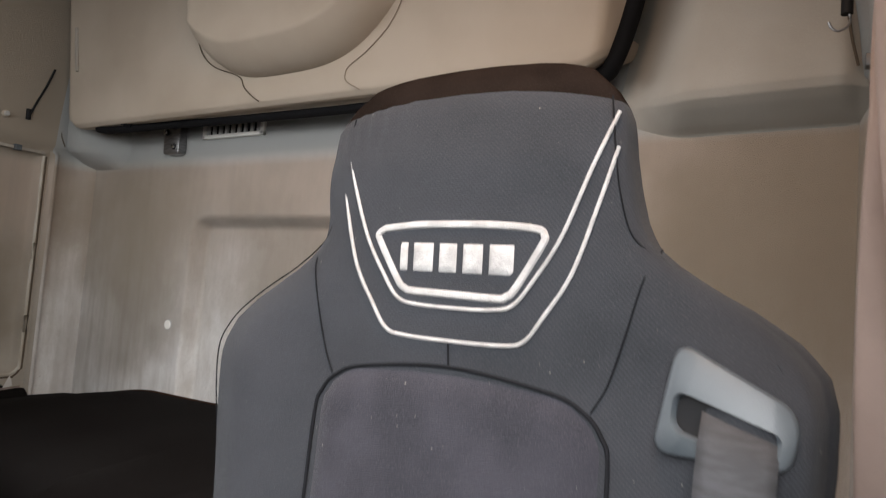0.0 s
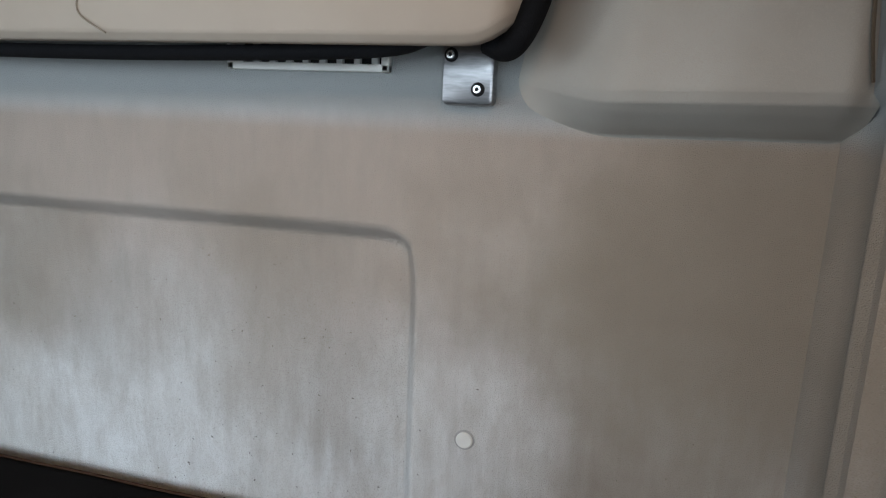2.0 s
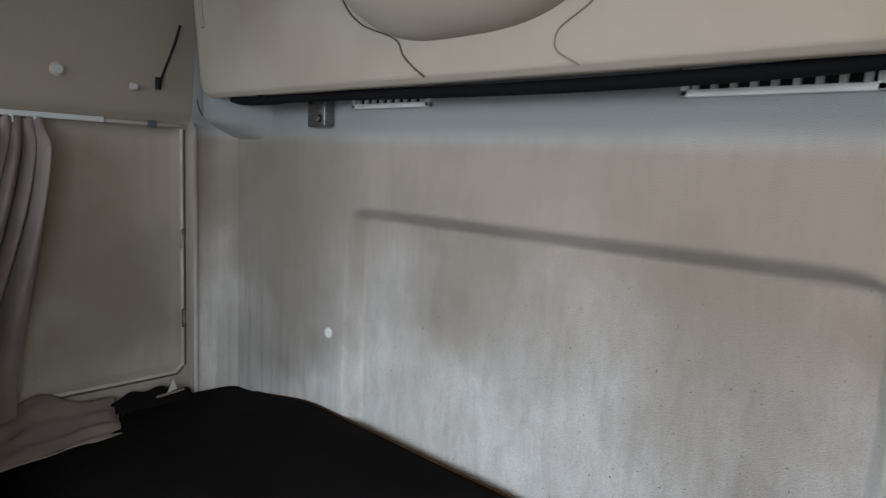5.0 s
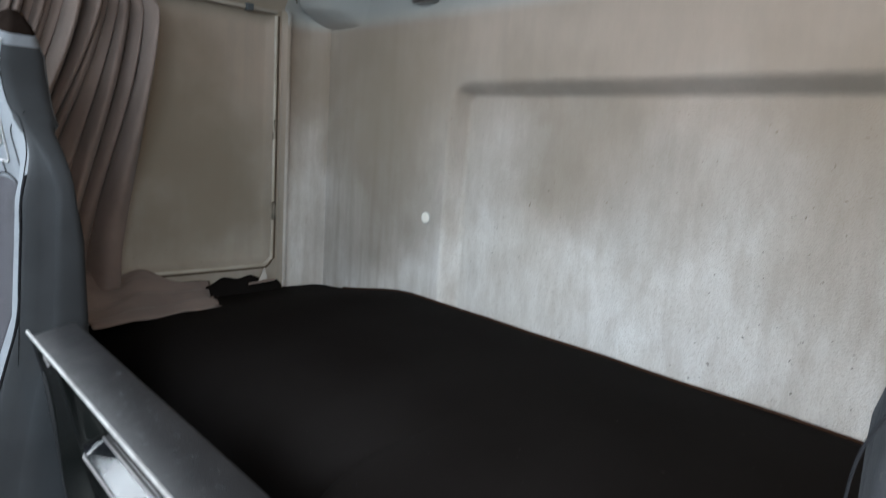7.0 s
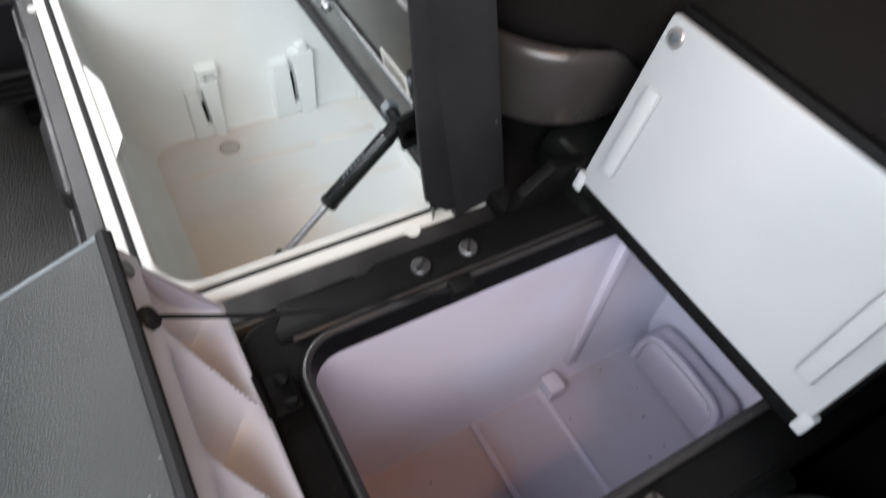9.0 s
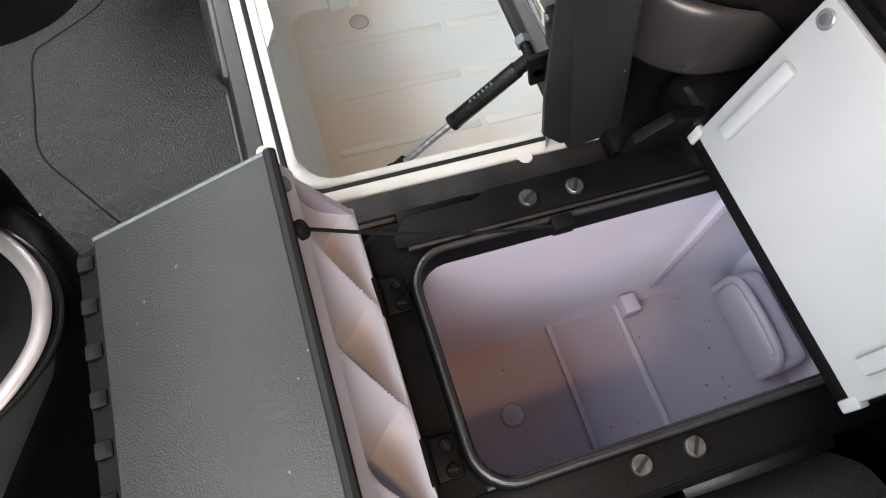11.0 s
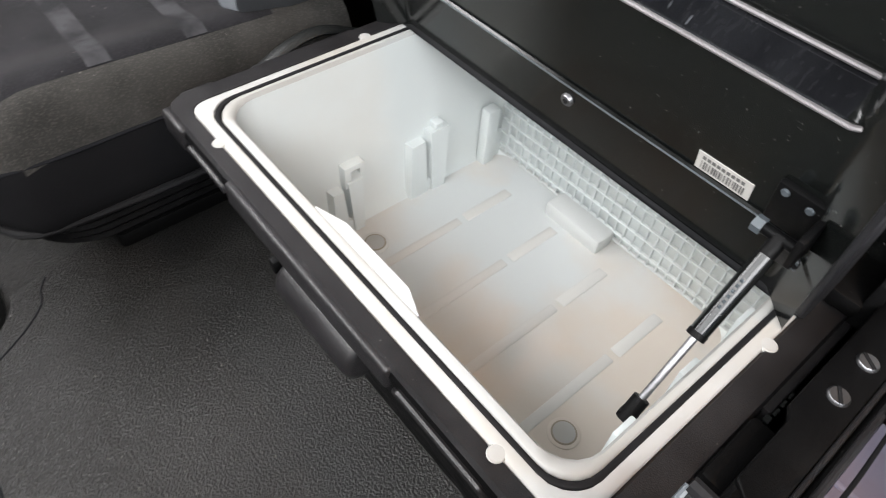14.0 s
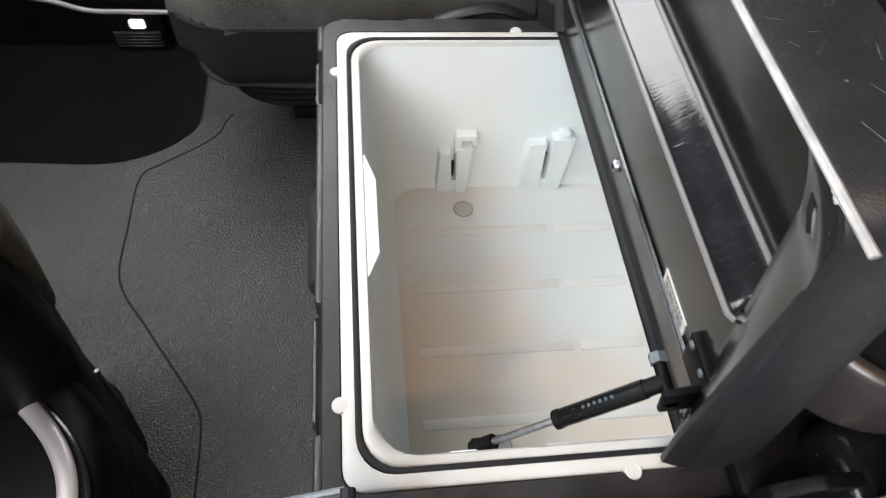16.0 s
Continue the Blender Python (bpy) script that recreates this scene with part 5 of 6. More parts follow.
    lip = loft([rrect(*q) for q in (
        (-0.3665, 0.1515, -1.0715, -0.606, 0.034, 0.372), (-0.3658, 0.1508, -1.0705, -0.607, 0.034, 0.377), (-0.3640, 0.1490, -1.0690, -0.608, 0.034, 0.3785), (-0.3600, 0.1440, -1.0620, -0.610, 0.034, 0.3785), (-0.3575, 0.1415, -1.0590, -0.612, 0.034, 0.374))], False, False)
    walls = loft([rrect(*q) for q in (
        (-0.3575, 0.1415, -1.0590, -0.612, 0.034, 0.374), (-0.3572, 0.1405, -1.0575, -0.612, 0.034, 0.34), (-0.358, 0.136, -1.044, -0.612, 0.034, 0.16), (-0.357, 0.129, -1.032, -0.612, 0.036, 0.115), (-0.350, 0.112, -1.018, -0.62, 0.04, 0.100))], False, False)
    liner = part("liner", walls, TUBWHITE, r, "white plastic liner", sharp=0.9)
    part("lip", lip, LIPWHITE, liner, "smooth white lip", sharp=0.9)
    fl = bmesh.new()
    fl.faces.new([fl.verts.new(p) for p in rrect(-0.350, 0.112, -1.018, -0.62, 0.04, 0.100)])
    part("liner_floor", fl, TUBFLOOR, r, "white liner floor with a brownish tint")
    # small round lugs on the rim
    first = None
    for x, y in ((-0.311, -1.0885), (0.096, -1.0885), (0.1685, -0.850), (-0.3835, -0.86), (0.1685, -0.66)):
        if first is None:
            first = part("lug", disc((x, y, 0.3745), (0, 0, 1), 0.0078, 0.0030, 16), OFFWHITE, r)
            f0 = (x, y)
        else:
            twin(first, (x - f0[0], y - f0[1], 0), r)
    # tongue on the front wall
    tongue = loft([[(-0.180, -1.060, 0.3785), (-0.028, -1.060, 0.3785), (-0.028, -1.064, 0.370), (-0.180, -1.064, 0.370)],
                   [(-0.146, -1.0490, 0.378), (-0.054, -1.0490, 0.378), (-0.054, -1.064, 0.366), (-0.146, -1.064, 0.366)],
                   [(-0.144, -1.0475, 0.375), (-0.056, -1.0475, 0.375), (-0.056, -1.064, 0.36), (-0.144, -1.064, 0.36)],
                   [(-0.138, -1.0500, 0.350), (-0.062, -1.0500, 0.350), (-0.062, -1.060, 0.340), (-0.138, -1.060, 0.340)]])
    part("tongue", tongue, WHITEPL, liner, "white tongue at the front wall", sharp=0.5)
    # divider holders on the end wall
    def holder(y0, y1, top, gap):
        """Two upright plates on the wall with a slanting slit between them; the far one stands prouder."""
        def slab(ya0, ya1, yb0, yb1, z, out):
            return loft([[(-0.3585, ya0, 0.1), (-0.3585 + out, ya0 + 0.002, 0.1), (-0.3585 + out, ya1 - 0.001, 0.1), (-0.3585, ya1, 0.1)],
                         [(-0.3585, yb0, z), (-0.3585 + out, yb0 + 0.002, z), (-0.3585 + out, yb1 - 0.001, z), (-0.3585, yb1, z)]])
        m0 = y0 + 0.46 * (y1 - y0)
        part("divider_holder", slab(y0, m0 + 0.004, y0, m0 - 0.004, top - 0.012, 0.016), TUBWHITE, liner)
        part("divider_holder", slab(m0 + 0.004 + gap, y1, m0 - 0.004 + gap, y1, top, 0.018), TUBWHITE, liner)
        # black sliver stands in for the shade inside the gap
        part("holder_gap_shade", box(-0.3560, -0.3545, m0 - 0.003, m0 + gap + 0.001, 0.122, top - 0.040), RUBBER, liner)
        part("holder_foot", box(-0.3585, -0.345, y0 + 0.004, y1 - 0.004, 0.099, 0.122, 0.003), TUBWHITE, liner)
    holder(-0.950, -0.900, 0.200, 0.004)
    holder(-0.816, -0.748, 0.216, 0.005)
    hook = plate([(-0.927, 0.188), (-0.927, 0.224), (-0.896, 0.224), (-0.896, 0.205), (-0.903, 0.205), (-0.903, 0.215), (-0.917, 0.215), (-0.917, 0.188)], "x", -0.3585, -0.3440, 0.0006)
    part("holder_hook", hook, TUBWHITE, liner, "white clip hook")
    part("holder_cap", box(-0.3585, -0.343, -0.772, -0.756, 0.216, 0.226, 0.002), TUBWHITE, liner)
    part("divider_holder", box(-0.354, -0.335, -0.672, -0.648, 0.098, 0.205, 0.003), TUBWHITE, liner)
    part("divider_holder", box(-0.354, -0.341, -0.646, -0.630, 0.098, 0.150, 0.003), TUBWHITE, liner)
    # feet, ribs
    for x, y in ((-0.305, -0.909), (0.066, -0.905)):
        part("floor_stud", disc((x, y, 0.1), (0, 0, 1), 0.0200, 0.0024, 24), TUBFLOOR, liner)
        part("stud_ring", disc((x, y, 0.1015), (0, 0, 1), 0.0160, 0.0016, 24, 0.05), STUDRING, liner, "brownish ring")
        part("stud_cap", disc((x, y, 0.1022), (0, 0, 1), 0.0140, 0.0016, 24, 0.1), OFFWHITE, liner)
    rib = None
    for i, x in enumerate((-0.265, -0.166, -0.067, 0.032)):
        if rib is None:
            rib = part("floor_rib", box(x - 0.0075, x + 0.0075, -1.000, -0.782, 0.096, 0.1012, 0.002), RIBWHITE, liner)
            rib2 = part("floor_rib", box(x - 0.0085, x + 0.0085, -0.772, -0.68, 0.096, 0.1013, 0.002), RIBWHITE, liner)
            x_rib = x
        else:
            twin(rib, (x - x_rib, 0, 0), liner)
            twin(rib2, (x - x_rib, 0, 0), liner)
    # white grille over the cooler at the rear
    g = part("grille", box(-0.345, 0.105, -0.630, -0.624, 0.106, 0.110, 0.001, 1), WHITEPL, r, "white plastic grille at the rear wall")
    part("grille_backing", box(-0.345, 0.118, -0.6185, -0.615, 0.110, 0.366), TUBWHITE, g)
    vb = part("grille_bar", box(-0.3455, -0.3425, -0.631, -0.625, 0.110, 0.330, 0.0008, 1), TUBWHITE, g)
    for i in range(1, 29):
        twin(vb, (0.0163 * i, 0, 0), g)
    hb = part("grille_bar", box(-0.345, 0.115, -0.632, -0.626, 0.122, 0.125, 0.0008, 1), TUBWHITE, g)
    for i in range(1, 9):
        twin(hb, (0, 0, 0.024 * i), g)
    part("step_block", box(-0.200, -0.095, -0.668, -0.630, 0.098, 0.126, 0.005), WHITEPL, liner)
    for i in range(5):
        y = -0.985 + 0.085 * i
        part("wall_rib", box(0.134, 0.1445, y - 0.012, y + 0.012, 0.300, 0.352, 0.0015), TUBWHITE, liner)
    # fixed cover behind the lid
    part("rear_cover", box(-0.42, 0.200, -0.775, -0.585, 0.378, 0.398, 0.006), BLACKPL, r, "black fixed cover behind the lid")
    # maker's raised marks on the flange, unreadable
    for i in range(4):
        part("raised_mark", box(0.2015, 0.2065, -0.905 + 0.011 * i, -0.898 + 0.011 * i, 0.3655, 0.3672), DARKGREY, b)

    return r


COOLBOX = cool_box()


# ---- lid of the cool box: its own frame has u along x, v up its inner face and w out of it ----
LID = Matrix.Translation((0, -0.8035, 0.380)) @ Matrix.Rotation(radians(13), 4, "X")
LX0, LX1, LTOP = -0.409, 0.173, 0.368


def lid_at(x, up, out):
    return LID @ Vector((x, -out, up))


def lid_box(x0, x1, u0, u1, o0, o1, bevel=0.0, segs=2, bm=None):
    return box(x0, x1, -o1, -o0, u0, u1, bevel, segs, bm, LID)


def lid_ring(inset, out, low=0.0, r=0.024, k=6):
    """The lid's outline at a depth: square at the hinge, rounded at the free corners."""
    x0, x1, top = LX0 + inset, LX1 - inset, LTOP - inset
    q = r - inset
    pts = [lid_at(x1, low, out)]
    for cx, a0 in ((x1 - q, 0), (x0 + q, 90)):
        for i in range(k + 1):
            a = radians(a0 + 90 * i / k)
            pts.append(lid_at(cx + q * math.cos(a), top - q + q * math.sin(a), out))
    return pts + [lid_at(x0, low, out)]


def cool_box_lid(owner):
    shell = loft([lid_ring(0.008, -0.052), lid_ring(0.002, -0.050), lid_ring(0.0, -0.044), lid_ring(0.0, 0.001), lid_ring(0.0012, 0.0035), lid_ring(0.004, 0.0045), lid_ring(0.0065, 0.002)], cap1=False)
    r = part("lid", shell, LIDBLACK, owner, "open black lid, glossy inside", sharp=0.5)
    # lower ends of the side walls, which stand proud of the hinge
    for x0, x1 in ((LX0, LX0 + 0.007), (LX1 - 0.007, LX1)):
        w = part("side_wall", plate([(-0.051, 0.0), (-0.051, -0.004), (0.012, 0.014), (0.029, 0.040), (0.026, 0.10), (0.0045, 0.31), (-0.008, 0.31)], "x", x0 + 0.0005, x1 - 0.0005, 0.002), LIDBLACK, r)
        w.data.transform(LID @ Matrix.Diagonal((1, -1, 1, 1)))
        w.data.flip_normals()

    # one moulded inner face: hinge flange, lower field, a beaded ledge, the sunk upper field and a sloping bezel
    def panel(u, v):
        x = LX0 + 0.0062 + (LX1 - LX0 - 0.0124) * u
        up = 0.0 + (LTOP - 0.0062) * v
        qx, qt = min(x - LX0, LX1 - x), LTOP - up
        rr = 0.062
        q = rr - math.hypot(rr - qx, rr - qt) if qx < rr and qt < rr else min(qx, qt)
        o = -0.007 + 0.004 * (1 - sm(0.0712, 0.0722, up))
        ends = sm(0.0, 0.016, 0.131 - x) * sm(0.0, 0.016, x + 0.352)
        o -= 0.028 * min(1.0, max(0.0, (up - 0.197) / 0.012)) * ends
        o += 0.0024 * ends * (math.exp(-((up - 0.195) / 0.0025) ** 2) + math.exp(-((up - 0.2115) / 0.0022) ** 2))
        bez = 1 - min(1.0, max(0.0, (q - 0.004) / 0.036))
        o = o + (0.0028 + 0.0235 * (1 - sm(0.08, 0.31, up)) * (1 - sm(0.0, 0.03, abs(qx - min(qx, qt)))) - o) * bez
        return lid_at(x, up, o)
    lo, hi = 0.1972 / (LTOP - 0.0062), 0.2088 / (LTOP - 0.0062)
    part("inner_panel", merge(grid(lambda u, v: panel(u, lo * v), 190, 92), grid(lambda u, v: panel(u, hi + (1 - hi) * v), 190, 70)), GLOSSBLACK, r, "glossy black inner panel", sharp=0.6)
    part("ledge", grid(lambda u, v: panel(0.085 + 0.830 * u, lo + (hi - lo) * v), 150, 8), DULLBLACK, r, "dull scratched ledge", sharp=0.6)
    for a, b in ((0.0, 0.085), (0.915, 1.0)):
        part("bezel", grid(lambda u, v: panel(a + (b - a) * u, lo + (hi - lo) * v), 20, 8), GLOSSBLACK, r, sharp=0.6)
    # silver tubes paint the highlights on the ledge's two black edges
    for up, out in ((0.1945, -0.0040), (0.2125, -0.0325)):
        part("bead", tube([lid_at(-0.350, up, out - 0.003), lid_at(-0.345, up, out), lid_at(-0.1, up, out), lid_at(0.124, up, out), lid_at(0.129, up, out - 0.003)], 0.0022, 8), SILVER, r, "bead of the inner panel, silver in place of its highlight")
    part("flange_joint", tube([lid_at(-0.36, 0.0718, -0.0032), lid_at(0.136, 0.0718, -0.0032)], 0.0009, 6), GREYPLASTIC, r, "thin worn joint")
    part("flange_tab", lid_box(-0.10, 0.128, -0.010, 0.004, -0.012, -0.0030, 0.002), GLOSSBLACK, r)
    part("edge_trim", tube(curve_points(lid_ring(0.0022, 0.0040)[5:-5], 2), 0.0021, 8), WORNEDGE, r, "worn shiny edge")
    # silver tube paints each slot's highlight, black tube its dark recess
    for x in (0.144, -0.380):
        slot = [lid_at(x + 0.008 * t, 0.348 - 0.022 * t, -0.001 - 0.003 * abs(t - 0.5)) for t in (0, 0.25, 0.5, 0.75, 1.0)]
        part("finger_slot", tube(slot, 0.0020, 8), SILVER, r, "finger slot, its highlight as a silver line")
        part("slot_recess", tube([p + (lid_at(-0.0045, -0.002, -0.001) - lid_at(0, 0, 0)) for p in slot], 0.0030, 8), RUBBER, r)
    for x in (-0.108, 0.144):
        part("screw", disc(lid_at(x, 0.056 if x < 0 else 0.060, -0.002 if x < 0 else 0.005), lid_at(0, 0, 1) - lid_at(0, 0, 0), 0.0070, 0.003, 18), METAL if x < 0 else GREYPLASTIC, r)
        part("socket", disc(lid_at(x, 0.056 if x < 0 else 0.060, 0.0012 if x < 0 else 0.0082), lid_at(0, 0, 1) - lid_at(0, 0, 0), 0.0032, 0.0006, 6), RUBBER, r)
    marks = bmesh.new()
    rng = random.Random(11)
    for i in range(70):
        x, o, turn, w = rng.gauss(-0.03, 0.12), rng.uniform(-0.040, -0.004), rng.gauss(0.3, 0.7), rng.uniform(0.002, 0.014)
        if LX0 + 0.04 < x < LX1 - 0.04:
            a, b = lid_at(x, LTOP + 0.0001, o), lid_at(x + w * math.cos(turn), LTOP + 0.0001, min(-0.002, o + w * math.sin(turn)))
            tube([a, a.lerp(b, 0.5), b], rng.uniform(0.00007, 0.00014), 4, bm=marks)
    tagged(part("scuff_marks", marks, GREYPLASTIC, r, "pale scuffs on the lid's top edge"), kind="stuff")
    # label with a row of bars
    part("label", lid_box(0.034, 0.086, 0.076, 0.096, -0.0072, -0.0060), PAPER, r, "white paper label with a bar code")
    code = bmesh.new()
    rng = random.Random(3)
    x = 0.039
    while x < 0.079:
        w = rng.choice((0.0006, 0.0010, 0.0016))
        lid_box(x, x + w, 0.0785, 0.0870, -0.0061, -0.0056, bm=code)
        x += w + rng.choice((0.0008, 0.0012, 0.0018))
    for i in range(9):
        lid_box(0.039 + 0.0046 * i, 0.0422 + 0.0046 * i, 0.0895, 0.0930, -0.0061, -0.0056, bm=code)
    part("label_print", code, INK, r, smooth=False)
    # bracket of the gas strut
    part("strut_bracket", lid_box(0.102, 0.142, 0.076, 0.122, -0.009, -0.001, 0.002), BLACKPL, r, "black steel strut bracket")
    part("bracket_web", lid_box(0.140, 0.146, 0.082, 0.118, 0.003, 0.030, 0.002), BLACKPL, r)
    part("ball_stud", rod(lid_at(0.112, 0.098, 0.022), lid_at(0.146, 0.098, 0.022), 0.0050, 12), BLACKPL, r)
    part("nut", rod(lid_at(0.106, 0.098, 0.022), lid_at(0.114, 0.098, 0.022), 0.0072, 6), GREYPLASTIC, r)
    for x, up in ((0.110, 0.116), (0.131, 0.113)):
        part("rivet", disc(lid_at(x, up, -0.001), lid_at(0, 0, 1) - lid_at(0, 0, 0), 0.0035, 0.002, 12), GREYPLASTIC, r, "small dull rivet")
    part("bracket_foot", lid_box(0.126, 0.160, 0.046, 0.076, -0.003, 0.005, 0.002), LIDBLACK, r)
    part("bolt", disc(lid_at(0.148, 0.115, 0.0), lid_at(0, 0, 1) - lid_at(0, 0, 0), 0.005, 0.003), BLACKPL, r)


cool_box_lid(COOLBOX)


def gas_strut():
    a, b = Vector((0.131, -0.972, 0.345)), lid_at(0.128, 0.098, 0.020)
    r = thing("gas_strut", a, "black gas strut holding the cool box lid open", "strut")
    d = (b - a).normalized()
    l = (b - a).length
    at = lambda t: a + d * l * t
    part("rod", rod(at(0.05), at(0.52), 0.0033, 12), METAL, r, "grey steel rod")
    part("cylinder", rod(at(0.47), at(0.90), 0.0078, 18), GLOSSBLACK, r, "black cylinder")
    part("collar", rod(at(0.455), at(0.485), 0.0082, 18), BLACKPL, r)
    part("end_socket", rod(at(0.90), at(1.0), 0.0068, 14), BLACKPL, r)
    part("end_socket", rod(at(-0.03), at(0.10), 0.0072, 14), BLACKPL, r)
    part("ball_stud", rod(a - Vector((0.007, 0, 0.0)), a + Vector((0.014, 0, 0)), 0.0055, 14), BLACKPL, r)
    side = Vector((1, 0, 0)).cross(d).normalized()
    for i in range(6):
        c = at(0.62 + 0.028 * i) + side * 0.0072
        part("printed_mark", box(c.x - 0.0012, c.x + 0.0012, c.y - 0.0010, c.y + 0.0010, c.z - 0.0016, c.z + 0.0016), GREYPLASTIC, r)


gas_strut()


# ---- the storage drawer beside it ----
def bay(x0, x1, y0, y1, r, z, k=5):
    """A ring with rounded front corners and nearly square rear ones."""
    pts = []
    for cx, cy, a0, q in ((x1, y1, 0, 0.004), (x0, y1, 90, 0.004), (x0, y0, 180, r), (x1, y0, 270, r)):
        ux, uy = (1 if cx == x1 else -1), (1 if cy == y1 else -1)
        for i in range(k + 1):
            a = radians(a0 + 90 * i / k)
            pts.append((cx - ux * q + q * math.cos(a), cy - uy * q + q * math.sin(a), z))
    return pts


def storage_drawer():
    r = thing("storage_drawer", (0.35, -0.84, 0.0), "open black storage drawer with a pale lilac liner", "drawer")
    body = loft([bay(*q) for q in (
        (0.222, 0.480, -1.022, -0.515, 0.02, 0.02), (0.218, 0.484, -1.026, -0.515, 0.03, 0.36), (0.214, 0.488, -1.032, -0.515, 0.032, 0.380), (0.214, 0.488, -1.032, -0.515, 0.032, 0.396), (0.218, 0.484, -1.028, -0.517, 0.032, 0.402),
        (0.248, 0.453, -1.000, -0.640, 0.036, 0.403), (0.250, 0.451, -0.998, -0.642, 0.034, 0.409), (0.256, 0.445, -0.992, -0.644, 0.03, 0.409), (0.258, 0.442, -0.989, -0.646, 0.028, 0.402), (0.258, 0.442, -0.989, -0.646, 0.028, 0.385))], cap1=False)
    b = part("body", body, BLACKPL, r, "black plastic frame", sharp=0.5)
    part("body_skirt", box(0.23, 0.47, -1.02, -0.62, 0.0, 0.03, 0.005), BLACKPL, r)
    # the drawer is only partly pulled out: its rear lies under the bunk
    walls = loft([bay(*q) for q in ((0.256, 0.444, -0.990, -0.640, 0.028, 0.392), (0.257, 0.446, -0.992, -0.620, 0.03, 0.380), (0.258, 0.446, -0.992, -0.535, 0.03, 0.372), (0.262, 0.441, -0.985, -0.535, 0.03, 0.14), (0.272, 0.431, -0.972, -0.545, 0.03, 0.122))], False, False)
    liner = part("liner", walls, LILAC, r, "pale lilac liner, dusty at the bottom", sharp=0.7)
    fl = bmesh.new()
    fl.faces.new([fl.verts.new(p) for p in bay(0.271, 0.432, -0.973, -0.544, 0.03, 0.122)])
    part("liner_floor", fl, LILACFLOOR, liner, "lilac floor with the lamp's warm patch in its colour")
    part("floor_step", box(0.288, 0.414, -0.590, -0.544, 0.12, 0.186, 0.014, 4), LILACFLOOR, liner)
    arch = [(0.292, -0.590, 0.140), (0.293, -0.588, 0.172), (0.303, -0.586, 0.190), (0.330, -0.586, 0.196), (0.372, -0.586, 0.196), (0.399, -0.586, 0.190), (0.409, -0.588, 0.172), (0.410, -0.590, 0.140)]
    part("step_arch", tube(curve_points(arch, 5), 0.0055, 10), LILACFLOOR, liner)
    for y in (-0.812, -0.718):
        part("floor_ridge", box(0.268, 0.436, y - 0.004, y + 0.004, 0.12, 0.127, 0.003), LILAC, liner)
    part("ridge_block", box(0.264, 0.290, -0.716, -0.694, 0.12, 0.146, 0.004), LILAC, liner)
    part("corner_post", box(0.257, 0.2665, -0.676, -0.660, 0.14, 0.385, 0.003), LILAC, liner)
    part("drain_ring", disc((0.362, -0.893, 0.122), (0, 0, 1), 0.0150, 0.0014, 24), STUDRING, liner, "dark drain ring")
    part("drain_cap", disc((0.362, -0.893, 0.1225), (0, 0, 1), 0.0126, 0.0022, 24), LILAC, liner)
    part("lip_seal", tube([(p[0], p[1], 0.4095) for p in bay(0.2535, 0.4475, -0.9945, -0.643, 0.033, 0, 6)], 0.0030, 8, closed=True), SATIN, r, "black seal round the opening")
    for x, g in ((0.2265, 1), (0.4625, -1)):
        hump = [(x - g * 0.0195, -0.645), (x - g * 0.0195, -0.908), (x - g * 0.013, -0.920), (x - g * 0.013, -0.985), (x + g * 0.006, -1.000), (x + g * 0.016, -1.000), (x + g * 0.016, -0.645)]
        part("side_rail", plate(hump, "z", 0.3985, 0.4055, 0.0018), BLACKPL, b)
        part("rail_ridge", tube([(x + g * 0.0185, -0.99, 0.405), (x + g * 0.0185, -0.65, 0.405)], 0.0022, 8), SATIN, b)
        for y in (-0.875, -0.830):
            screw(r, (x, y, 0.4055), (0, 0, 1), 0.0085, 0.6 + 9 * y)
    part("guide_ledge", box(0.196, 0.216, -0.99, -0.92, 0.372, 0.386, 0.004), BLACKPL, b)
    part("catch", box(0.254, 0.268, -0.868, -0.848, 0.404, 0.418, 0.002), BLACKPL, b, "small black catch")
    for x in (0.283, 0.415):
        h = part("hinge", box(x - 0.016, x + 0.016, -1.030, -1.002, 0.402, 0.411, 0.002), BLACKPL, r)
        part("hinge_pin", rod((x - 0.017, -1.026, 0.413), (x + 0.017, -1.026, 0.413), 0.004, 10), BLACKPL, h)
        screw(r, (x - 0.008, -1.010, 0.411), (0, 0, 1), 0.005, 0.4, BLACKPL)
        screw(r, (x + 0.010, -1.010, 0.411), (0, 0, 1), 0.005, 1.4, BLACKPL)

    return r


DRAWER = storage_drawer()

FLAP_LID = Matrix.Translation((0.345, -0.706, 0.425)) @ Matrix.Rotation(radians(-13), 4, "X")


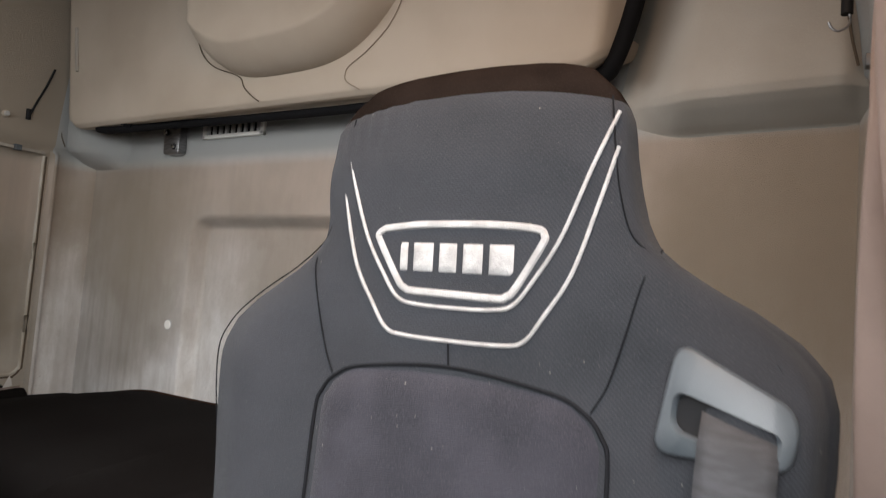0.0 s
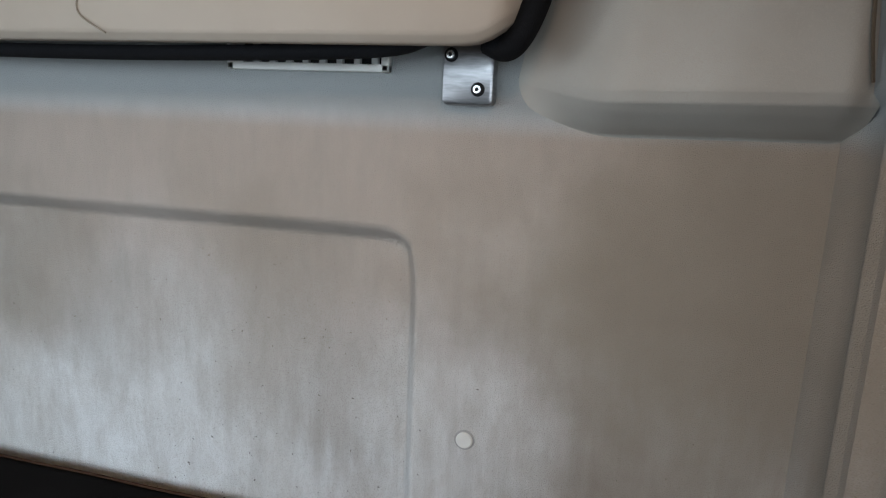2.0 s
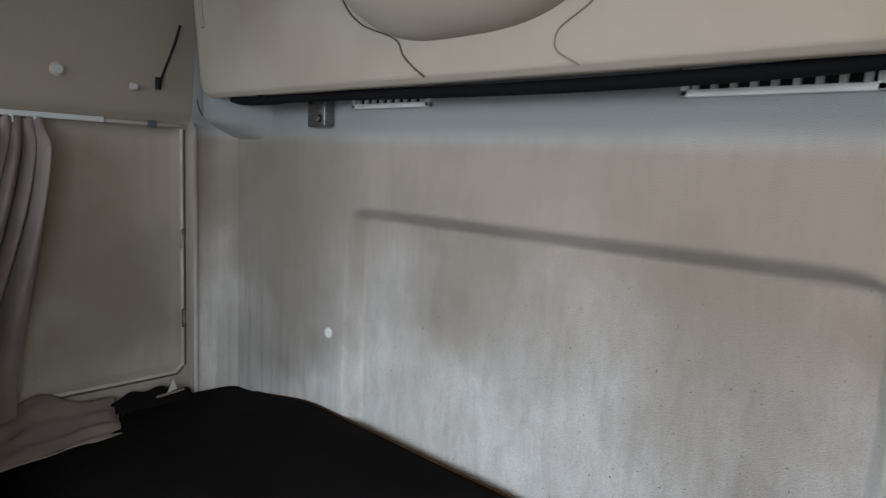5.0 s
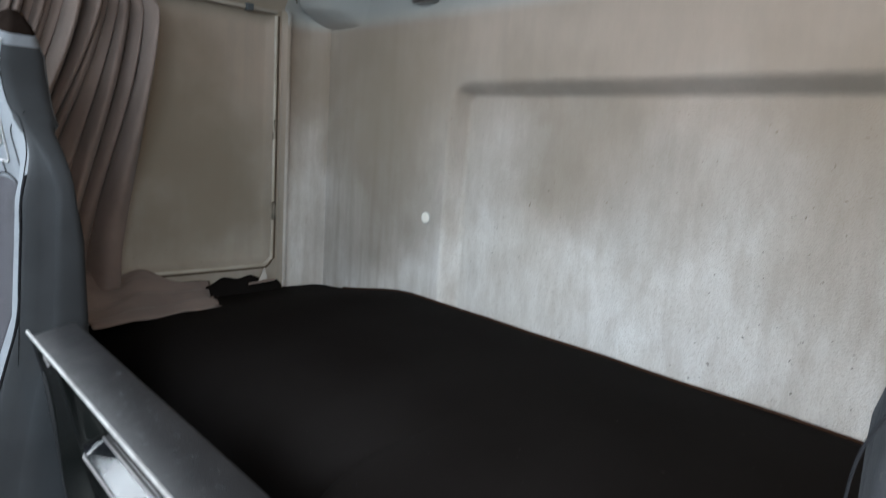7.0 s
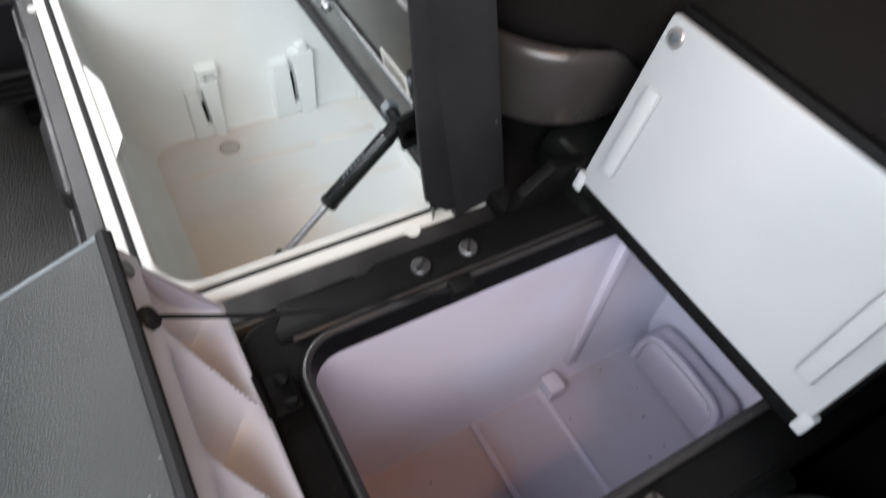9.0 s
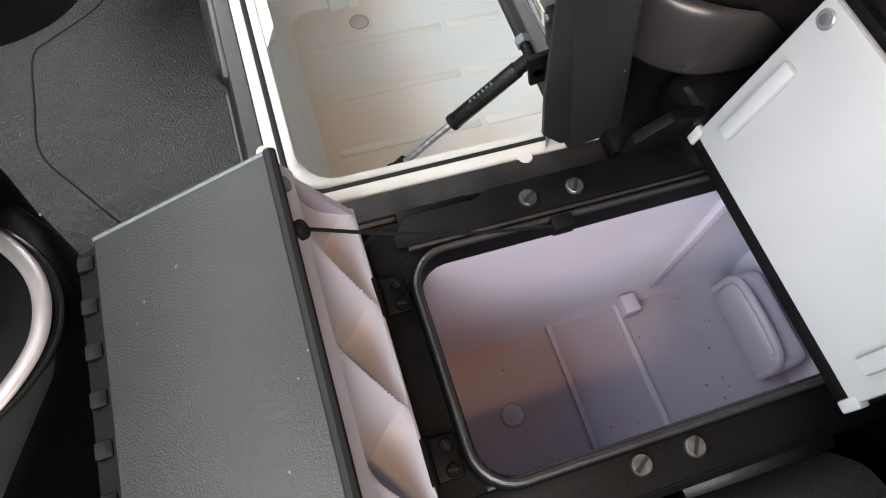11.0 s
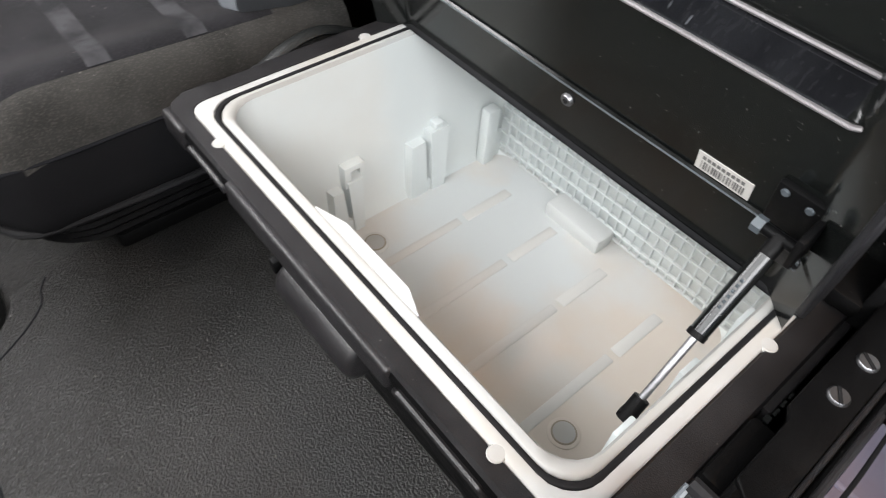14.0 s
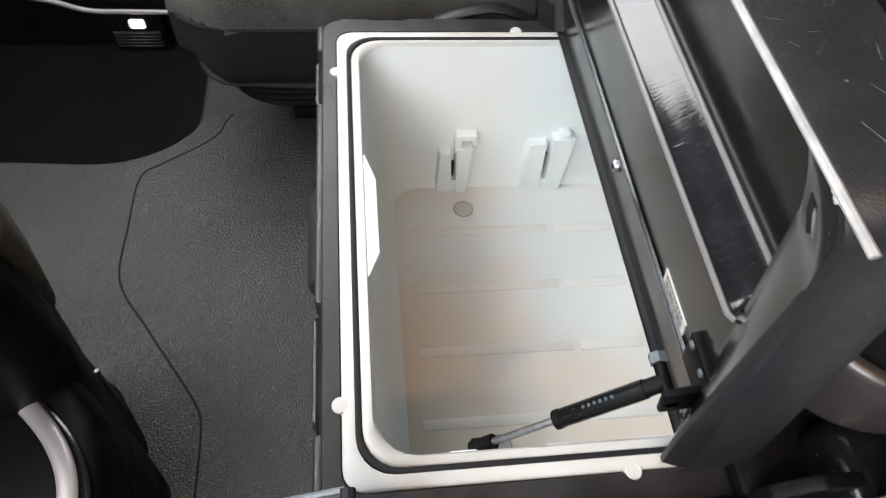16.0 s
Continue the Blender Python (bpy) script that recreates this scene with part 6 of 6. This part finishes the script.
def rear_flap():
    """The rear half of the drawer's lid, folded up: white inside, black outside."""
    q = lambda x0, x1, y0, y1, z0, z1, bev=0.0: box(x0, x1, y0, y1, z0, z1, bev, 2, None, FLAP_LID)
    r = part("rear_lid", q(-0.127, 0.127, -0.010, 0.0, 0.004, 0.162, 0.003), FLAPWHITE, DRAWER, "white rear lid, folded up")
    part("outer_shell", q(-0.130, 0.130, 0.001, 0.014, 0.0, 0.168, 0.004), BLACKPL, r)
    part("hinge_rail", q(-0.129, 0.129, -0.008, 0.006, -0.009, 0.005, 0.002), BLACKPL, r, "black hinge rail")
    for x in (-0.105, 0.105):
        part("raised_rib", q(x - 0.007, x + 0.007, -0.016, -0.008, 0.030, 0.112, 0.003), FLAPWHITE, r)
        c = FLAP_LID @ Vector((x + 0.009 * (1 if x > 0 else -1), -0.010, 0.149))
        part("screw", disc(c, FLAP_LID.to_3x3() @ Vector((0, -1, 0)), 0.0075, 0.002, 18), SILVER, r)
        part("socket", disc(c + FLAP_LID.to_3x3() @ Vector((0, -0.0022, 0)), FLAP_LID.to_3x3() @ Vector((0, -1, 0)), 0.0042, 0.0006, 12), GREYPLASTIC, r)
    for x in (-0.126, 0.126):
        part("hinge_lug", q(x - 0.005, x + 0.005, -0.011, 0.0, -0.006, 0.012, 0.002), FLAPWHITE, r)


rear_flap()


def front_flap():
    """The front lid, folded over forwards: a grey panel above, a white pocketed tray beneath its rear edge."""
    x0, x1 = 0.196, 0.478
    a, c, h = Vector((0, -1.079, 0.516)), Vector((0, -1.216, 0.462)), Vector((0, -1.026, 0.414))
    along = (c - a).normalized()
    out = Vector((0, -along.z, along.y)) * -1
    if out.z < 0:
        out = -out
    pt = lambda x, p, t: (x, (p + out * t).y, (p + out * t).z)
    bm = loft([[pt(x0, a, 0), pt(x1, a, 0), pt(x1, a, -0.010), pt(x0, a, -0.010)], [pt(x0 + 0.004, c, 0), pt(x1 - 0.004, c, 0), pt(x1 - 0.004, c, -0.010), pt(x0 + 0.004, c, -0.010)]])
    bmesh.ops.bevel(bm, geom=bm.edges[:], offset=0.0012, segments=2, profile=0.5, affect="EDGES")
    r = part("front_lid", bm, DARKGREY, DRAWER, "grained dark grey front lid, tipped forwards")
    part("panel_edge", tube([pt(x0, a, -0.001), pt(x0 + 0.003, c, -0.001)], 0.0022, 8), GREYPLASTIC, r, "worn pale edge")
    part("black_joint", tube([(x0, a.y + 0.0015, a.z + 0.0002), (x1, a.y + 0.0015, a.z + 0.0002)], 0.0046, 8), RUBBER, r)
    # comb of hinge loops on the far edge
    loop = None
    e0, e1 = c + along * 0.001, c + along * 0.020
    part("hinge_channel", loft([[pt(x0 + 0.006, e0, -0.004), pt(x1 - 0.006, e0, -0.004), pt(x1 - 0.006, e0, -0.012), pt(x0 + 0.006, e0, -0.012)], [pt(x0 + 0.006, e1, -0.006), pt(x1 - 0.006, e1, -0.006), pt(x1 - 0.006, e1, -0.014), pt(x0 + 0.006, e1, -0.014)]]), BLACKPL, r, "black hinge channel")
    for i in range(8):
        x = x0 + 0.018 + i * 0.034
        if loop is None:
            lc = c + along * 0.010
            loop = part("hinge_loop", box(x - 0.006, x + 0.006, lc.y - 0.006, lc.y + 0.006, lc.z - 0.009, lc.z - 0.001, 0.002), BLACKPL, r, "black hinge loop")
            x_loop = x
        else:
            twin(loop, (x - x_loop, 0, 0), r)
    # tray with three scooped pockets
    d = h - a
    nrm = Vector((0, d.z, -d.y)).normalized()
    if nrm.y < 0:
        nrm = -nrm

    def tray(u, v):
        x = x0 + 0.004 + (x1 - x0 - 0.008) * u
        p = a + d * v
        k = (u * 3.3 + 0.30 - 0.60 * max(0.0, v - 0.3)) % 1.0
        side = k / 0.72 if k < 0.72 else (1 - k) / 0.28
        fall = min(1.0, max(0.0, (v - 0.24) / 0.50)) * min(1.0, max(0.0, (0.97 - v) / 0.10))
        depth = 0.055 * min(side * 1.25, 1.0) * fall
        q = p - nrm * depth
        return (x, q.y, q.z)
    part("pocket_tray", thick(grid(tray, 150, 60), -0.002), TRAYWHITE, r, "pale pocketed tray", sharp=0.35)
    part("tray_side", plate([(a.y, a.z - 0.006), (h.y, h.z), (h.y - 0.05, h.z - 0.004), (c.y + 0.02, c.z - 0.012)], "x", x0 + 0.006, x0 + 0.012), LILAC, r)
    part("tray_side", plate([(a.y, a.z - 0.006), (h.y, h.z), (h.y - 0.05, h.z - 0.004), (c.y + 0.02, c.z - 0.012)], "x", x1 - 0.012, x1 - 0.006), BLACKPL, r)
    part("tray_bottom", loft([[(x0 + 0.01, h.y, h.z - 0.022), (x1 - 0.01, h.y, h.z - 0.022), (x1 - 0.01, h.y - 0.004, h.z - 0.03), (x0 + 0.01, h.y - 0.004, h.z - 0.03)],
                              [(x0 + 0.01, c.y + 0.02, c.z - 0.022), (x1 - 0.01, c.y + 0.02, c.z - 0.022), (x1 - 0.01, c.y + 0.02, c.z - 0.02), (x0 + 0.01, c.y + 0.02, c.z - 0.02)]]), BLACKPL, r)
    p = a + d * 0.14
    part("cord_hole", disc((x0 + 0.058, p.y + 0.002, p.z), nrm, 0.0075, 0.003, 16), RUBBER, r)
    q = a + d * 0.10
    part("screw", disc((x0 + 0.022, q.y + 0.001, q.z), nrm, 0.006, 0.002, 16), METAL, r)
    k = part("pull_cord", tube(curve_points([(x0 + 0.058, p.y + 0.004, p.z), (0.256, -1.005, 0.464), (0.260, -0.94, 0.437), (0.262, -0.868, 0.414)], 6), 0.0016, 6), STRAP)
    tagged(k, "thin black cord from the front lid to the drawer catch", "cord")


front_flap()


# ---- dash console beside the driver, door sill lamp ----
def console():
    r = thing("dash_console", (0.10, -1.5, 0.0), "black dash console with olive trim and a silver frame", "console")
    turn = Matrix.Translation((0, -1.365, 0)) @ Matrix.Rotation(radians(32), 4, "Z")

    def turned(bm):
        bmesh.ops.transform(bm, matrix=turn, verts=bm.verts)
        return bm
    rings = []
    for z, y, g in ((0.0, 0.0, 0.0), (0.05, -0.004, 0.0), (0.12, -0.002, 0.005), (0.20, 0.006, 0.01), (0.26, 0.012, 0.012), (0.34, 0.016, 0.012), (0.44, 0.010, 0.01), (0.46, -0.01, 0.0)):
        rings.append(rrect(-0.14 - g, 0.035 - y, -0.42, y, 0.05, z, 8))
    part("console_body", turned(loft(rings)), BLACKPL, r, sharp=0.8)
    rings = []
    for z, y, g in ((0.262, 0.012, 0.012), (0.270, 0.020, 0.018), (0.33, 0.028, 0.02), (0.42, 0.034, 0.02), (0.45, 0.025, 0.01), (0.458, 0.0, -0.015)):
        rings.append(rrect(-0.145 - g, -0.055, -0.42, y, 0.04, z, 8))
    part("trim", turned(loft(rings)), TRIMFABRIC, r, "olive grained trim", sharp=0.9)
    # the lower shelf beside it, with a silver arch let into its top
    shelf = [(-0.02, -1.60), (0.42, -1.60), (0.42, -1.42), (0.30, -1.365), (0.22, -1.325), (0.12, -1.308), (0.05, -1.328), (-0.005, -1.37)]
    mid = Vector((0.2, -1.48))
    def level(k, z):
        return [(mid.x + (x - mid.x) * k, mid.y + (y - mid.y) * k, z) for x, y in shelf]
    part("shelf", loft([level(0.97, 0.0), level(0.985, 0.05), level(1.0, 0.24), level(0.985, 0.262), level(0.95, 0.272), level(0.90, 0.275)]), BLACKPL, r, "black moulded shelf", sharp=0.7)
    sil = curve_points([(-0.03, -1.465, 0.277), (0.015, -1.418, 0.277), (0.070, -1.364, 0.278), (0.120, -1.338, 0.279), (0.170, -1.338, 0.279), (0.210, -1.360, 0.278), (0.245, -1.40, 0.277), (0.285, -1.48, 0.276)], 7)
    part("silver_frame", tube(sil, 0.0092, 12, 0.35), SILVER, r, "silver painted arch")
    part("arch_edge", tube([(p.x + 0.002, p.y + 0.017, 0.2745) for p in sil], 0.003, 8), GLOSSBLACK, r)
    knob = part("knob", loft([[(0.145 + k * math.cos(a), -1.445 + k * math.sin(a), z) for a in [2 * math.pi * j / 24 for j in range(24)]] for k, z in ((0.026, 0.272), (0.026, 0.283), (0.022, 0.288), (0.012, 0.289))]), SATIN, r, "round black knob")
    part("knob_ring", tube([(0.145 + 0.031 * math.cos(a), -1.445 + 0.031 * math.sin(a), 0.277) for a in [2 * math.pi * j / 32 for j in range(32)]], 0.0022, 8, closed=True), GREYPLASTIC, knob)
    part("kick_strip", turned(tube(curve_points([(-0.06, 0.004, 0.14), (-0.05, 0.002, 0.09), (-0.045, 0.001, 0.05)], 5), 0.003, 8)), SILVER, r)


console()


def sill_lamp():
    r = thing("door_sill_lamp", (-1.09, -1.6, -0.22), "small lit lamp with louvres in the passenger door sill", "lamp")
    part("housing", box(-1.118, -1.098, -1.672, -1.535, -0.245, -0.135, 0.006), BLACKPL, r)
    part("lens", box(-1.099, -1.090, -1.614, -1.578, -0.180, -0.154, 0.006, 3), LENS, r, "glowing lamp lens")
    lv = part("louvre", box(-1.100, -1.090, -1.660, -1.548, -0.196, -0.191, 0.001, 1), SATIN, r)
    for i in range(1, 5):
        twin(lv, (0, 0, -0.0095 * i), r)
    s = part("sill_strip", tube(curve_points([(-1.10, -2.05, -0.06), (-1.10, -1.80, -0.10), (-1.10, -1.70, -0.132), (-1.10, -1.60, -0.136), (-1.10, -1.36, -0.138)], 6), 0.006, 8), SILVER)
    tagged(s, "thin bright metal strip along the passenger door sill", "strip", kind="structure")


sill_lamp()
